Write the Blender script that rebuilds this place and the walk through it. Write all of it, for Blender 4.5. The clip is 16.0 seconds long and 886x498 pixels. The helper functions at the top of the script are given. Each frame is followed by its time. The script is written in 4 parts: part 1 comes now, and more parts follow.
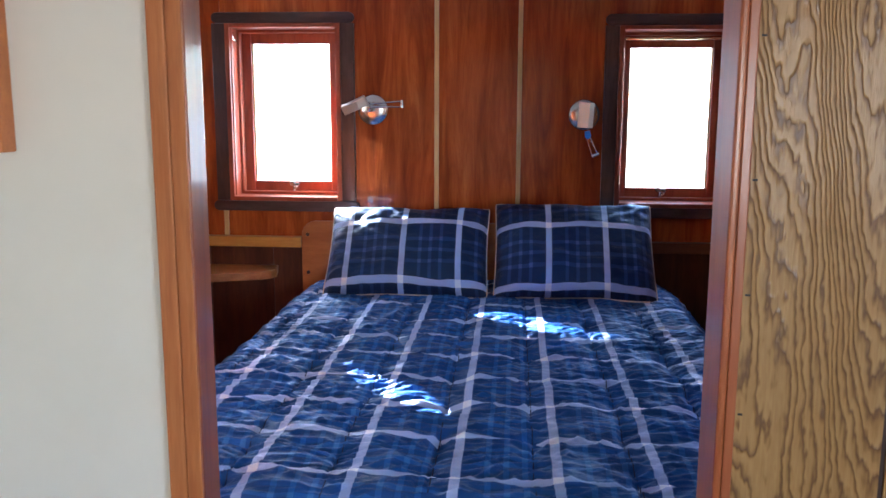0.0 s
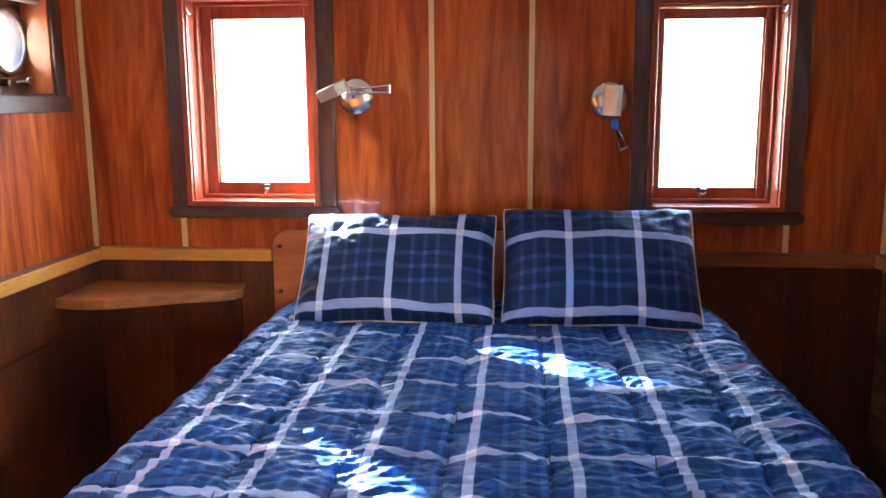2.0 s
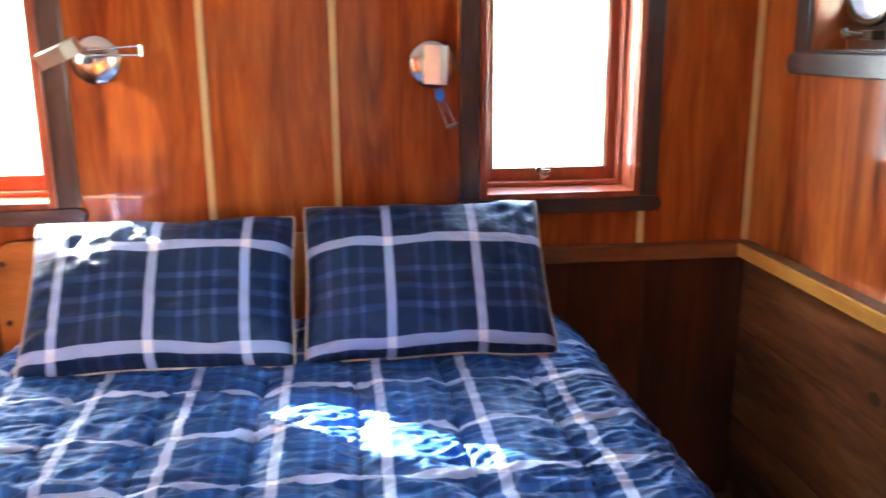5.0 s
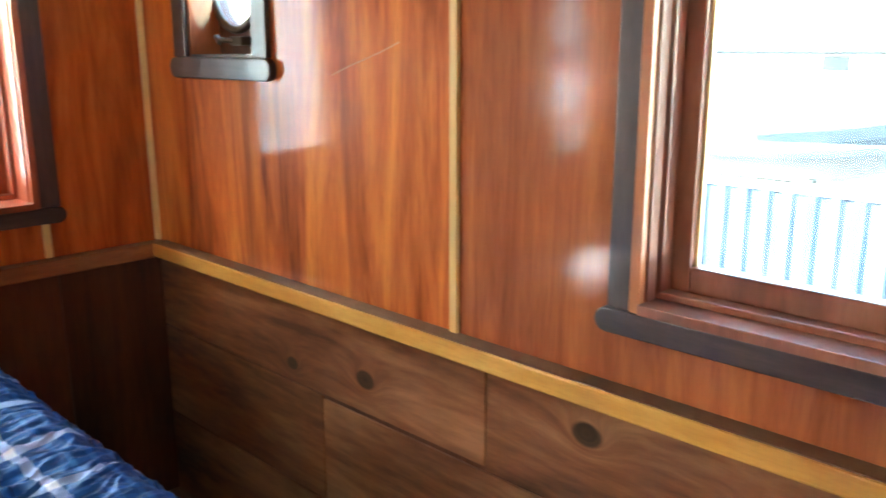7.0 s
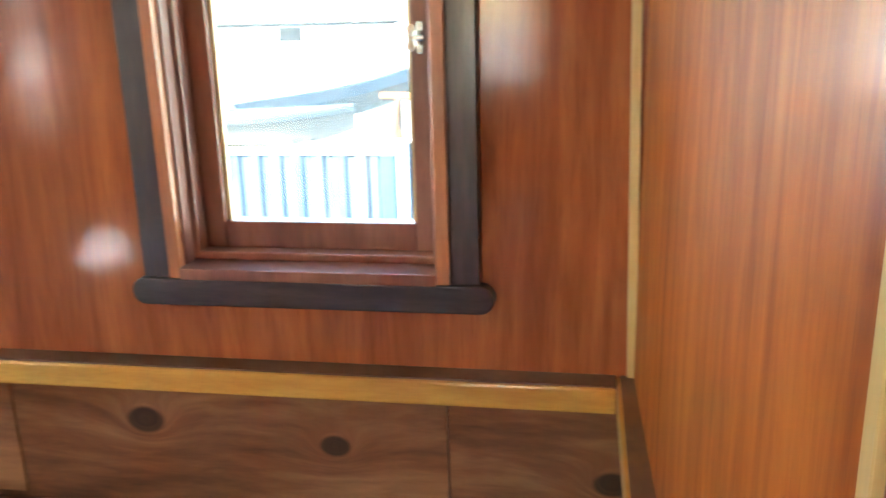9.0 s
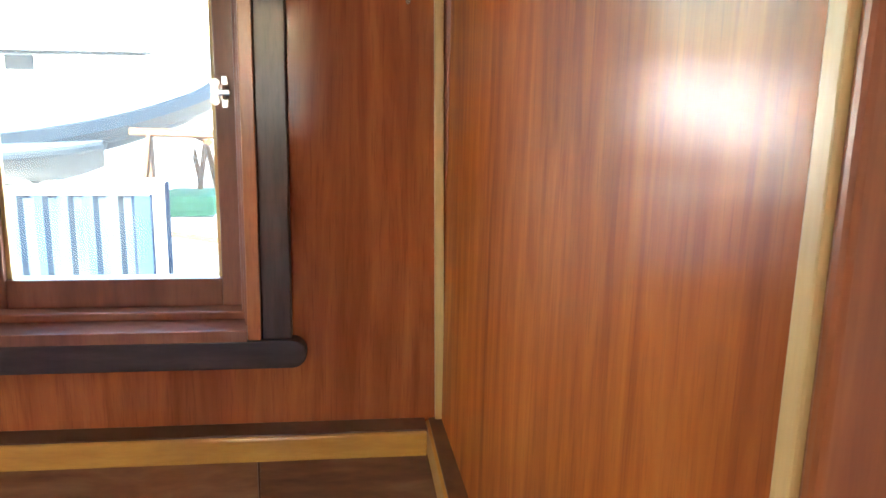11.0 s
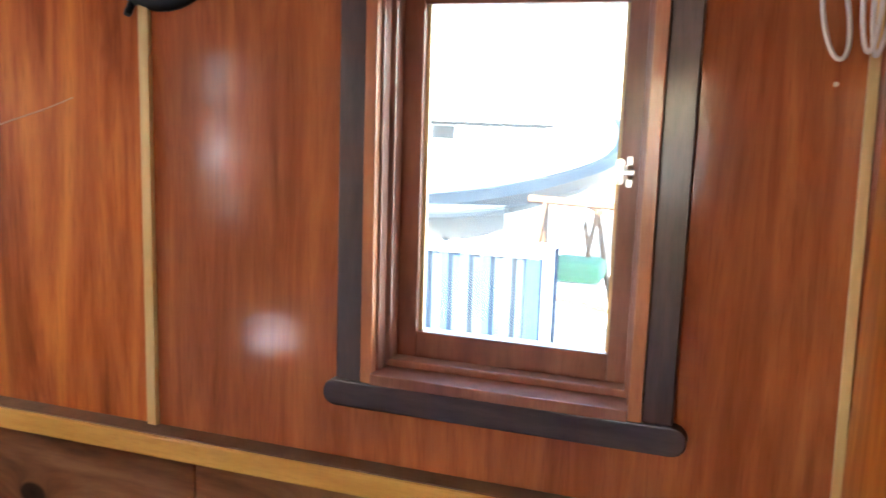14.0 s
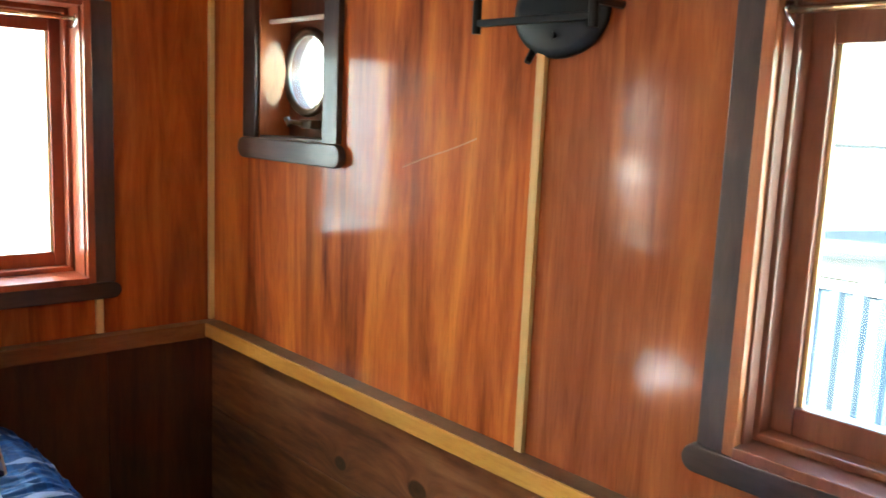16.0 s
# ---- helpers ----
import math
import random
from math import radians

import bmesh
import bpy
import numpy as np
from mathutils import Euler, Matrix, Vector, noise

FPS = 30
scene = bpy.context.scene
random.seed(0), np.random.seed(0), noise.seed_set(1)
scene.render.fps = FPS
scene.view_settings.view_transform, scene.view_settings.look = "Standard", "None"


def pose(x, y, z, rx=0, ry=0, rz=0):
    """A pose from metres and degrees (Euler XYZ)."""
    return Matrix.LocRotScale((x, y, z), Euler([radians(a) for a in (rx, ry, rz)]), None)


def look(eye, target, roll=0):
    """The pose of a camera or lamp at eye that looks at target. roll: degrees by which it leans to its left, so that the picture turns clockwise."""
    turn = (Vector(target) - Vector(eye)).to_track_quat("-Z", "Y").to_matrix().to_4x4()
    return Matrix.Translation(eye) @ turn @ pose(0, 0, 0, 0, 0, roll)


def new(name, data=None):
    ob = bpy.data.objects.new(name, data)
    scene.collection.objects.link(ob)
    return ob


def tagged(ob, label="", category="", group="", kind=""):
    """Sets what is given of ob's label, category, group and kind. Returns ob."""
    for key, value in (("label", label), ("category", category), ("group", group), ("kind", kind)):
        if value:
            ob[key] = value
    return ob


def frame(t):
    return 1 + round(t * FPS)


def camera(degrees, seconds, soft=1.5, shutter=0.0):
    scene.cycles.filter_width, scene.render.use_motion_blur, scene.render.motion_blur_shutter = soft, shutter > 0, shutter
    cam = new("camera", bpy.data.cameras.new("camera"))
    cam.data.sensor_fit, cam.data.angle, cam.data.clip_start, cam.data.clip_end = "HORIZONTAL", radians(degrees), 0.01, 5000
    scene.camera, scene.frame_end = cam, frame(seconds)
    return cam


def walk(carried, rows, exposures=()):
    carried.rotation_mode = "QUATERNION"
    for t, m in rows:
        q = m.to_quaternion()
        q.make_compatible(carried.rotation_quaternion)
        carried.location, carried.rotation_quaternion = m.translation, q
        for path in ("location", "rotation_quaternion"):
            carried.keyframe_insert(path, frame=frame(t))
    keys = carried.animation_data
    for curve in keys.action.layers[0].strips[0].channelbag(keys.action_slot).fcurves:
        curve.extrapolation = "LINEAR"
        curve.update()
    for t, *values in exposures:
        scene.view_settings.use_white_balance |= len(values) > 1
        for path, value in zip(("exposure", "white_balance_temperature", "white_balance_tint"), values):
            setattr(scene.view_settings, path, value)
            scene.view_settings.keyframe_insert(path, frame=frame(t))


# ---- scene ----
cam = camera(55.6, 16.0, 1.5, 0.35)
PATH = [
    (0, (0.32, 0.005, 1.57), (0.159, 1.97, 1.238), 0.2),
    (0.5, (0.315, 0.155, 1.571), (0.165, 2.122, 1.238), 0.2),
    (1, (0.37, 0.364, 1.574), (0.215, 2.329, 1.236), 0.0),
    (1.5, (0.358, 0.509, 1.577), (0.19, 2.471, 1.23), -0.2),
    (2, (0.305, 0.668, 1.544), (0.126, 2.629, 1.194), -0.3),
    (2.5, (0.274, 0.804, 1.545), (0.093, 2.762, 1.18), -0.5),
    (3, (0.323, 0.986, 1.534), (0.053, 2.932, 1.16), 0.7),
    (3.2, (0.324, 1.052, 1.52), (0.022, 2.994, 1.147), 1.2),
    (5.3, (0.366, 1.375, 1.605), (0.837, 3.252, 1.099), -0.6),
    (5.5, (0.365, 1.373, 1.596), (1.015, 3.193, 1.08), -0.7),
    (6, (0.365, 1.353, 1.609), (1.347, 3.018, 1.094), -0.8),
    (6.5, (0.362, 1.332, 1.609), (1.57, 2.851, 1.128), -0.4),
    (7, (0.361, 1.311, 1.602), (1.753, 2.666, 1.129), -0.1),
    (7.5, (0.367, 1.3, 1.577), (1.962, 2.414, 1.114), 1.3),
    (8, (0.374, 1.315, 1.558), (2.104, 2.204, 1.09), 0.8),
    (8.5, (0.388, 1.326, 1.551), (2.191, 2.032, 1.05), -0.2),
    (9, (0.368, 1.394, 1.549), (2.266, 1.723, 1.011), -1.5),
    (9.5, (0.35, 1.418, 1.559), (2.271, 1.371, 1.005), -0.6),
    (9.7, (0.341, 1.424, 1.562), (2.259, 1.267, 1.016), -0.1),
    (11.8, (0.336, 1.503, 1.598), (2.272, 1.262, 1.159), 1.6),
    (12, (0.337, 1.502, 1.6), (2.285, 1.326, 1.182), 1.7),
    (12.5, (0.337, 1.506, 1.598), (2.307, 1.481, 1.253), 2.7),
    (13, (0.313, 1.518, 1.599), (2.28, 1.696, 1.283), 2.2),
    (13.5, (0.315, 1.522, 1.593), (2.25, 1.925, 1.286), 2.3),
    (14, (0.34, 1.502, 1.597), (2.208, 2.141, 1.282), 1.9),
    (14.5, (0.363, 1.489, 1.6), (2.131, 2.367, 1.279), 1.3),
    (15, (0.387, 1.475, 1.603), (2.021, 2.582, 1.282), 1.2),
    (15.5, (0.414, 1.446, 1.606), (1.876, 2.775, 1.296), 1.6),
    (16, (0.424, 1.443, 1.649), (1.753, 2.905, 1.34), 2.5),
]
walk(cam, [(t, look(eye, target, roll)) for t, eye, target, roll in PATH],
     exposures=[(0, 4.35, 5300, 10), (1, 4.5, 5200, 8), (1.5, 4.75, 5350, 6), (2, 5.0, 5900, 8), (2.5, 5.3, 6700, 10), (3.2, 5.4, 6800, 10), (5.3, 5.55, 6300, 4),
                (7, 5.6, 6150, -6), (8.5, 5.35, 6200, -6), (9.7, 5.1, 6450, 2), (12.5, 4.8, 6500, 6), (13.5, 4.95, 6500, 12), (14, 5.05, 6400, 6), (15, 5.3, 6400, -4),
                (16, 5.4, 6500, -8)])

# ---- world and sun ----
SUN_WAY = Vector((1.25, -1.07, -0.80)).normalized()
world = bpy.data.worlds.new("sky")
scene.world = world
world.use_nodes = True
wn = world.node_tree.nodes
sky = wn.new("ShaderNodeTexSky")
sky.sky_type = "NISHITA"
sky.sun_disc = False
sky.sun_elevation = math.asin(-SUN_WAY.z)
sky.sun_rotation = math.atan2(-SUN_WAY.x, -SUN_WAY.y)
world.node_tree.links.new(sky.outputs[0], wn["Background"].inputs[0])
wn["Background"].inputs[1].default_value = 0.09
sun = new("sun", bpy.data.lights.new("sun", "SUN"))
sun.data.energy, sun.data.angle, sun.data.color = 5.0, radians(0.5), (1.0, 0.94, 0.85)
sun.matrix_world = look((0, 0, 9), Vector((0, 0, 9)) + SUN_WAY)


def daylight(name, at, toward, w, h, watts, color=(0.92, 0.96, 1.0)):
    """Sky light in the opening of a window."""
    lamp = new(name, bpy.data.lights.new(name, "AREA"))
    lamp.data.shape, lamp.data.size, lamp.data.size_y, lamp.data.energy = "RECTANGLE", w, h, watts
    lamp.data.color = color
    lamp.matrix_world = look(at, toward)


# bright sky toward the sun in the two head windows
daylight("head_window_light_left", (-0.766, 4.2, 1.54), (-0.766, 3.0, 1.54), 0.46, 0.74, 0.3)
daylight("head_window_light_right", (1.058, 4.2, 1.52), (1.058, 3.0, 1.52), 0.46, 0.74, 0.13)
# two unseen saloon windows behind the walk; the end one is added as fill
daylight("saloon_side_window_light", (1.68, -0.9, 1.5), (0, -0.9, 1.3), 1.1, 0.7, 0.85, (1.0, 0.91, 0.77))
daylight("saloon_end_window_light", (1.3, -2.57, 1.45), (0.6, 0, 1.3), 0.6, 0.75, 1.15, (1.0, 0.91, 0.77))

# ---- materials ----


class Mat:
    """Short hand for a node material."""

    def __init__(self, name, rough=0.5, metal=0.0, coat=0.0, spec=0.5):
        self.m = bpy.data.materials.new(name)
        self.m.use_nodes = True
        self.t = self.m.node_tree
        self.b = self.t.nodes["Principled BSDF"]
        self.b.inputs["Roughness"].default_value = rough
        self.b.inputs["Metallic"].default_value = metal
        self.b.inputs["Coat Weight"].default_value = coat
        self.b.inputs["Coat Roughness"].default_value = 0.12
        self.b.inputs["Specular IOR Level"].default_value = spec

    def node(self, kind, **sets):
        n = self.t.nodes.new(kind)
        for key, value in sets.items():
            if key in n.inputs:
                n.inputs[key].default_value = value
        return n

    def link(self, a, b):
        self.t.links.new(a, b)

    def coords(self, scale=(1, 1, 1), rand=0.0, rot=(0, 0, 0)):
        tc = self.node("ShaderNodeTexCoord")
        out = tc.outputs["Object"]
        if rand:
            info = self.node("ShaderNodeObjectInfo")
            mul = self.node("ShaderNodeMath")
            mul.operation = "MULTIPLY"
            mul.inputs[1].default_value = rand
            self.link(info.outputs["Random"], mul.inputs[0])
            add = self.node("ShaderNodeVectorMath")
            self.link(out, add.inputs[0])
            self.link(mul.outputs[0], add.inputs[1])
            out = add.outputs[0]
        mp = self.node("ShaderNodeMapping")
        mp.inputs["Scale"].default_value = scale
        mp.inputs["Rotation"].default_value = rot
        self.link(out, mp.inputs["Vector"])
        return mp.outputs[0]

    def noise(self, vec, scale=1.0, detail=4.0, rough=0.55, distort=0.0):
        n = self.node("ShaderNodeTexNoise", Scale=scale, Detail=detail, Roughness=rough, Distortion=distort)
        self.link(vec, n.inputs["Vector"])
        return n.outputs["Fac"]

    def ramp(self, fac, stops):
        r = self.node("ShaderNodeValToRGB")
        el = r.color_ramp.elements
        while len(el) < len(stops):
            el.new(0.5)
        for e, (p, c) in zip(el, stops):
            e.position, e.color = p, (*c, 1) if len(c) == 3 else c
        self.link(fac, r.inputs[0])
        return r.outputs[0]

    def math(self, op, a, b=None, c=None, clamp=False):
        n = self.node("ShaderNodeMath")
        n.operation, n.use_clamp = op, clamp
        for i, v in enumerate((a, b, c)):
            if v is None:
                continue
            if isinstance(v, (int, float)):
                n.inputs[i].default_value = v
            else:
                self.link(v, n.inputs[i])
        return n.outputs[0]

    def mix(self, fac, a, b, mode="MIX"):
        n = self.node("ShaderNodeMix")
        n.data_type, n.blend_type = "RGBA", mode
        for socket, v in ((n.inputs[0], fac), (n.inputs[6], a), (n.inputs[7], b)):
            if isinstance(v, (int, float)):
                socket.default_value = v
            elif isinstance(v, tuple):
                socket.default_value = (*v, 1)
            else:
                self.link(v, socket)
        return n.outputs[2]

    def color(self, c):
        if isinstance(c, tuple):
            self.b.inputs["Base Color"].default_value = (*c, 1)
        else:
            self.link(c, self.b.inputs["Base Color"])

    def rough(self, r):
        self.link(r, self.b.inputs["Roughness"])

    def bump(self, h, strength=0.2, dist=0.002, coat=False):
        n = self.node("ShaderNodeBump", Strength=strength, Distance=dist)
        self.link(h, n.inputs["Height"])
        self.link(n.outputs[0], self.b.inputs["Normal"])
        if coat:
            self.link(n.outputs[0], self.b.inputs["Coat Normal"])


def wood(name, dark, mid, light, grain=(1, 1, 1), rough=0.4, coat=0.0, streak=1.0, rand=3.0, bump=0.15):
    """Straight-grained wood; grain gives the stretch of the figure along each axis (small along the boards)."""
    m = Mat(name, rough=rough, coat=coat)
    v = m.coords(grain, rand)
    broad = m.noise(v, 5.0 * streak, 3, 0.6, 0.6)
    fine = m.noise(v, 34.0 * streak, 5, 0.65, 0.2)
    pore = m.noise(v, 160.0, 2, 0.6)
    f = m.math("ADD", m.math("MULTIPLY", broad, 0.62), m.math("MULTIPLY", fine, 0.38))
    c = m.ramp(f, [(0.34, dark), (0.5, mid), (0.66, light)])
    c = m.mix(m.math("MULTIPLY", m.ramp(pore, [(0.5, (0, 0, 0)), (0.7, (1, 1, 1))]), 0.35), c, dark)
    m.color(c)
    m.rough(m.math("ADD", m.math("MULTIPLY", fine, 0.18), rough - 0.09))
    m.bump(m.math("ADD", fine, m.math("MULTIPLY", pore, 0.5)), bump, 0.0012)
    return m.m


def varnished(name, axis, tones, figure=1.0, fineness=1.0, coat=0.55, haze=0.05):
    """Glossy mahogany veneer with upright flame figure; axis is the horizontal run of the wall."""
    m = Mat(name, rough=0.5, coat=coat, spec=0.1)
    s = (1.0, 0.25, 0.11) if axis == "x" else (0.25, 1.0, 0.11)
    v = m.coords(s, 7.0)
    broad = m.noise(v, 4.2 * fineness, 3, 0.55, 0.9)
    flame = m.noise(v, 13.0 * fineness, 4, 0.6, 1.6)
    fine = m.noise(v, 85.0, 4, 0.65)
    # a few long feathered streaks, as in crown-cut veneer
    feather = m.noise(m.coords((1.0, 0.3, 0.06) if axis == "x" else (0.3, 1.0, 0.06), 9.0), 17.0 * fineness, 2, 0.5, 0.5)
    streak = m.ramp(feather, [(0.55, (0, 0, 0)), (0.68, (1, 1, 1))])
    f = m.math("ADD", m.math("MULTIPLY", broad, 0.40), m.math("ADD", m.math("MULTIPLY", flame, 0.48), m.math("MULTIPLY", fine, 0.12)))
    f = m.math("ADD", m.math("MULTIPLY", m.math("SUBTRACT", f, 0.5), figure), 0.5)
    c = m.ramp(f, [(p, t) for p, t in zip((0.35, 0.45, 0.54, 0.64), tones)])
    c = m.mix(m.math("MULTIPLY", streak, 0.4 * figure), c, tones[0])
    pores = m.noise(m.coords((1.0, 0.3, 0.04) if axis == "x" else (0.3, 1.0, 0.04)), 330.0, 2, 0.6)
    c = m.mix(m.math("MULTIPLY", m.ramp(pores, [(0.55, (0, 0, 0)), (0.7, (1, 1, 1))]), 0.3), c, tones[0])
    m.color(c)
    soft = m.noise(m.coords((1, 1, 0.5)), 9.0, 3, 0.6)
    vee = m.coords((1.0, 0.3, 0.14) if axis == "x" else (0.3, 1.0, 0.14))
    drag = m.noise(vee, 60.0, 3, 0.6)
    peel = m.noise(m.coords((1, 1, 0.35)), 210.0, 2, 0.5)
    h = m.math("ADD", m.math("MULTIPLY", soft, 0.7), m.math("ADD", m.math("MULTIPLY", drag, 0.3), m.math("MULTIPLY", peel, 0.1)))
    m.bump(h, 0.13, 0.004, coat=True)
    m.link(m.math("ADD", m.math("MULTIPLY", pores, 0.8 * haze), 0.6 * haze), m.b.inputs["Coat Roughness"])
    return m.m


def knotty_plank(name):
    """Dark-stained pine boards with a few round knots, the grain running along the wall."""
    m = Mat(name, rough=0.42, coat=0.25)
    tc = m.coords((1, 1, 1))
    warp = None
    dark = None
    for y, z, r in ((2.914, 0.737, 0.032), (3.24, 0.696, 0.024), (2.211, 0.818, 0.034), (1.838, 0.786, 0.026), (1.335, 0.742, 0.03)):
        d = m.node("ShaderNodeVectorMath")
        d.operation = "SUBTRACT"
        m.link(tc, d.inputs[0])
        d.inputs[1].default_value = (1.712, y, z)
        sq = m.node("ShaderNodeVectorMath")
        sq.operation = "MULTIPLY"
        m.link(d.outputs[0], sq.inputs[0])
        sq.inputs[1].default_value = (0, 0.8, 1.1)
        ln = m.node("ShaderNodeVectorMath")
        ln.operation = "LENGTH"
        m.link(sq.outputs[0], ln.inputs[0])
        near = m.math("DIVIDE", ln.outputs["Value"], r)
        k = m.ramp(near, [(0.75, (1, 1, 1)), (1.0, (0, 0, 0))])
        w = m.math("DIVIDE", 0.09, m.math("ADD", m.math("MULTIPLY", near, near), 0.6))
        dark = k if dark is None else m.math("MAXIMUM", dark, k)
        warp = w if warp is None else m.math("ADD", warp, w)
    add = m.node("ShaderNodeVectorMath")
    m.link(m.coords((0.4, 0.16, 1.0), 5.0), add.inputs[0])
    comb = m.node("ShaderNodeCombineXYZ")
    m.link(warp, comb.inputs[2])
    m.link(comb.outputs[0], add.inputs[1])
    broad = m.noise(add.outputs[0], 7.0, 3, 0.6, 0.5)
    fine = m.noise(add.outputs[0], 55.0, 4, 0.6, 0.3)
    f = m.math("ADD", m.math("MULTIPLY", broad, 0.74), m.math("MULTIPLY", fine, 0.26))
    c = m.ramp(f, [(0.36, (0.09, 0.028, 0.012)), (0.5, (0.25, 0.092, 0.036)), (0.66, (0.45, 0.2, 0.085))])
    c = m.mix(m.math("MULTIPLY", dark, 0.85), c, (0.014, 0.006, 0.004))
    m.color(c)
    m.bump(f, 0.3, 0.003, coat=True)
    return m.m


def fir(name):
    """Brushed fir veneer with cathedral figure: soft early wood running into dark late wood."""
    m = Mat(name, rough=0.46, coat=0.2)
    v = m.coords((1, 1, 0.2))
    big = m.noise(v, 3.0, 1, 0.4, 1.1)
    jag = m.noise(m.coords((1, 1, 0.3)), 26.0, 3, 0.6)
    rings = m.math("FRACT", m.math("MULTIPLY", m.math("ADD", big, m.math("MULTIPLY", jag, 0.05)), 78.0))
    fib = m.noise(m.coords((1, 1, 0.05)), 230.0, 3, 0.6)
    late = m.ramp(rings, [(0.0, (0.25, 0.25, 0.25)), (0.12, (0, 0, 0)), (0.5, (0.2, 0.2, 0.2)), (0.86, (1, 1, 1)), (1.0, (0.3, 0.3, 0.3))])
    f = m.math("ADD", m.math("MULTIPLY", late, 0.62), m.math("MULTIPLY", fib, 0.5))
    c = m.ramp(f, [(0.2, (0.42, 0.24, 0.078)), (0.5, (0.3, 0.158, 0.044)), (0.85, (0.15, 0.068, 0.018))])
    tone = m.noise(m.coords((1, 1, 0.4)), 2.2, 2, 0.5)
    c = m.mix(0.35, c, m.ramp(tone, [(0.3, (0.72, 0.68, 0.6)), (0.7, (1, 1, 1))]), "MULTIPLY")
    m.color(c)
    m.bump(f, 0.6, 0.003, coat=True)
    return m.m


def paint(name, c, rough=0.6, mottle=0.04, bump=0.08):
    m = Mat(name, rough=rough)
    n = m.noise(m.coords(), 3.0, 4, 0.6)
    fine = m.noise(m.coords(), 240.0, 3, 0.6)
    m.color(m.ramp(n, [(0.3, tuple(x * (1 - mottle) for x in c)), (0.7, tuple(min(1, x * (1 + mottle)) for x in c))]))
    m.bump(fine, bump, 0.001)
    return m.m


def streaked_steel(name, c, bleached):
    """Chalky painted steel with pale runs down the sheet."""
    m = Mat(name, rough=0.9)
    runs = m.noise(m.coords((1, 1, 0.12)), 6.0, 4, 0.6, 0.3)
    m.color(m.mix(m.ramp(runs, [(0.42, (0, 0, 0)), (0.62, (1, 1, 1))]), c, bleached))
    m.bump(m.noise(m.coords(), 90.0, 3, 0.6), 0.15, 0.001)
    return m.m


def metal(name, c, rough=0.25, brushed=True):
    m = Mat(name, rough=rough, metal=1.0)
    m.color(c)
    n = m.noise(m.coords((1, 1, 12)), 60.0, 3, 0.6)
    m.rough(m.math("ADD", m.math("MULTIPLY", n, 0.16), rough - 0.08))
    return m.m


def plaid(name, ground):
    """Navy woven check with pale bars, on the cloth's own coordinates in metres."""
    m = Mat(name, rough=0.46, spec=0.6)
    m.b.inputs["Specular Tint"].default_value = (0.36, 0.64, 1.0, 1)
    m.b.inputs["Sheen Weight"].default_value = 0.0
    m.b.inputs["Sheen Roughness"].default_value = 0.4
    uv = m.node("ShaderNodeUVMap")
    uv.uv_map = "cloth"
    sep = m.node("ShaderNodeSeparateXYZ")
    m.link(uv.outputs[0], sep.inputs[0])
    bars, checks = [], []
    for axis, period in ((0, 0.2265), (1, 0.229)):
        u = m.math("FRACT", m.math("DIVIDE", sep.outputs[axis], period))
        mid = m.math("ABSOLUTE", m.math("SUBTRACT", u, 0.5))       # 0.5 on the bar, 0 half way
        bars.append(m.ramp(mid, [(0.445, (0, 0, 0)), (0.452, (1, 1, 1))]))
        wave = m.math("COSINE", m.math("MULTIPLY", mid, 2 * math.pi / 0.185))
        band = m.ramp(wave, [(0.45, (0, 0, 0)), (0.6, (1, 1, 1))])
        inside = m.ramp(mid, [(0.24, (1, 1, 1)), (0.27, (0, 0, 0))])
        checks.append(m.math("MULTIPLY", band, inside))
    check = m.math("MULTIPLY", m.math("ADD", checks[0], checks[1]), 0.5)
    bar = m.math("MULTIPLY", m.math("ADD", bars[0], bars[1]), 0.5)
    c = m.ramp(check, [(k / 2, tone) for k, tone in enumerate(ground)])
    pale = m.ramp(bar, [(0.0, (0.28, 0.38, 0.64)), (0.5, (0.36, 0.46, 0.72)), (1.0, (0.82, 0.86, 0.92))])
    c = m.mix(m.ramp(bar, [(0.1, (0, 0, 0)), (0.4, (1, 1, 1))]), c, pale)
    weave = m.noise(m.coords(), 900.0, 2, 0.5)
    fade = m.noise(m.coords(), 6.0, 3, 0.6)
    c = m.mix(0.18, c, m.ramp(fade, [(0.3, (0.75, 0.75, 0.75)), (0.7, (1, 1, 1))]), "MULTIPLY")
    m.color(c)
    crease = m.noise(m.coords((0.6, 1.7, 1)), 34.0, 4, 0.6, 0.9)
    m.bump(m.math("ADD", m.math("MULTIPLY", crease, 1.0), m.math("MULTIPLY", weave, 0.04)), 0.45, 0.009)
    return m.m


def glass_pane(name, veil):
    """Clear glass; its dusty film scatters daylight to put glare haze over the view."""
    m = Mat(name, rough=0.02)
    m.b.inputs["Transmission Weight"].default_value = 1.0
    m.b.inputs["IOR"].default_value = 1.05
    m.color((0.97, 0.99, 0.99))
    film = m.node("ShaderNodeBsdfTranslucent", Color=(0.9, 0.93, 0.95, 1))
    mixed = m.node("ShaderNodeMixShader")
    smear = m.noise(m.coords(), 14.0, 4, 0.6, 0.8)
    m.link(m.math("ADD", m.math("MULTIPLY", smear, veil), veil * 0.6), mixed.inputs[0])
    m.link(m.b.outputs[0], mixed.inputs[1])
    m.link(film.outputs[0], mixed.inputs[2])
    m.link(mixed.outputs[0], m.t.nodes["Material Output"].inputs["Surface"])
    return m.m


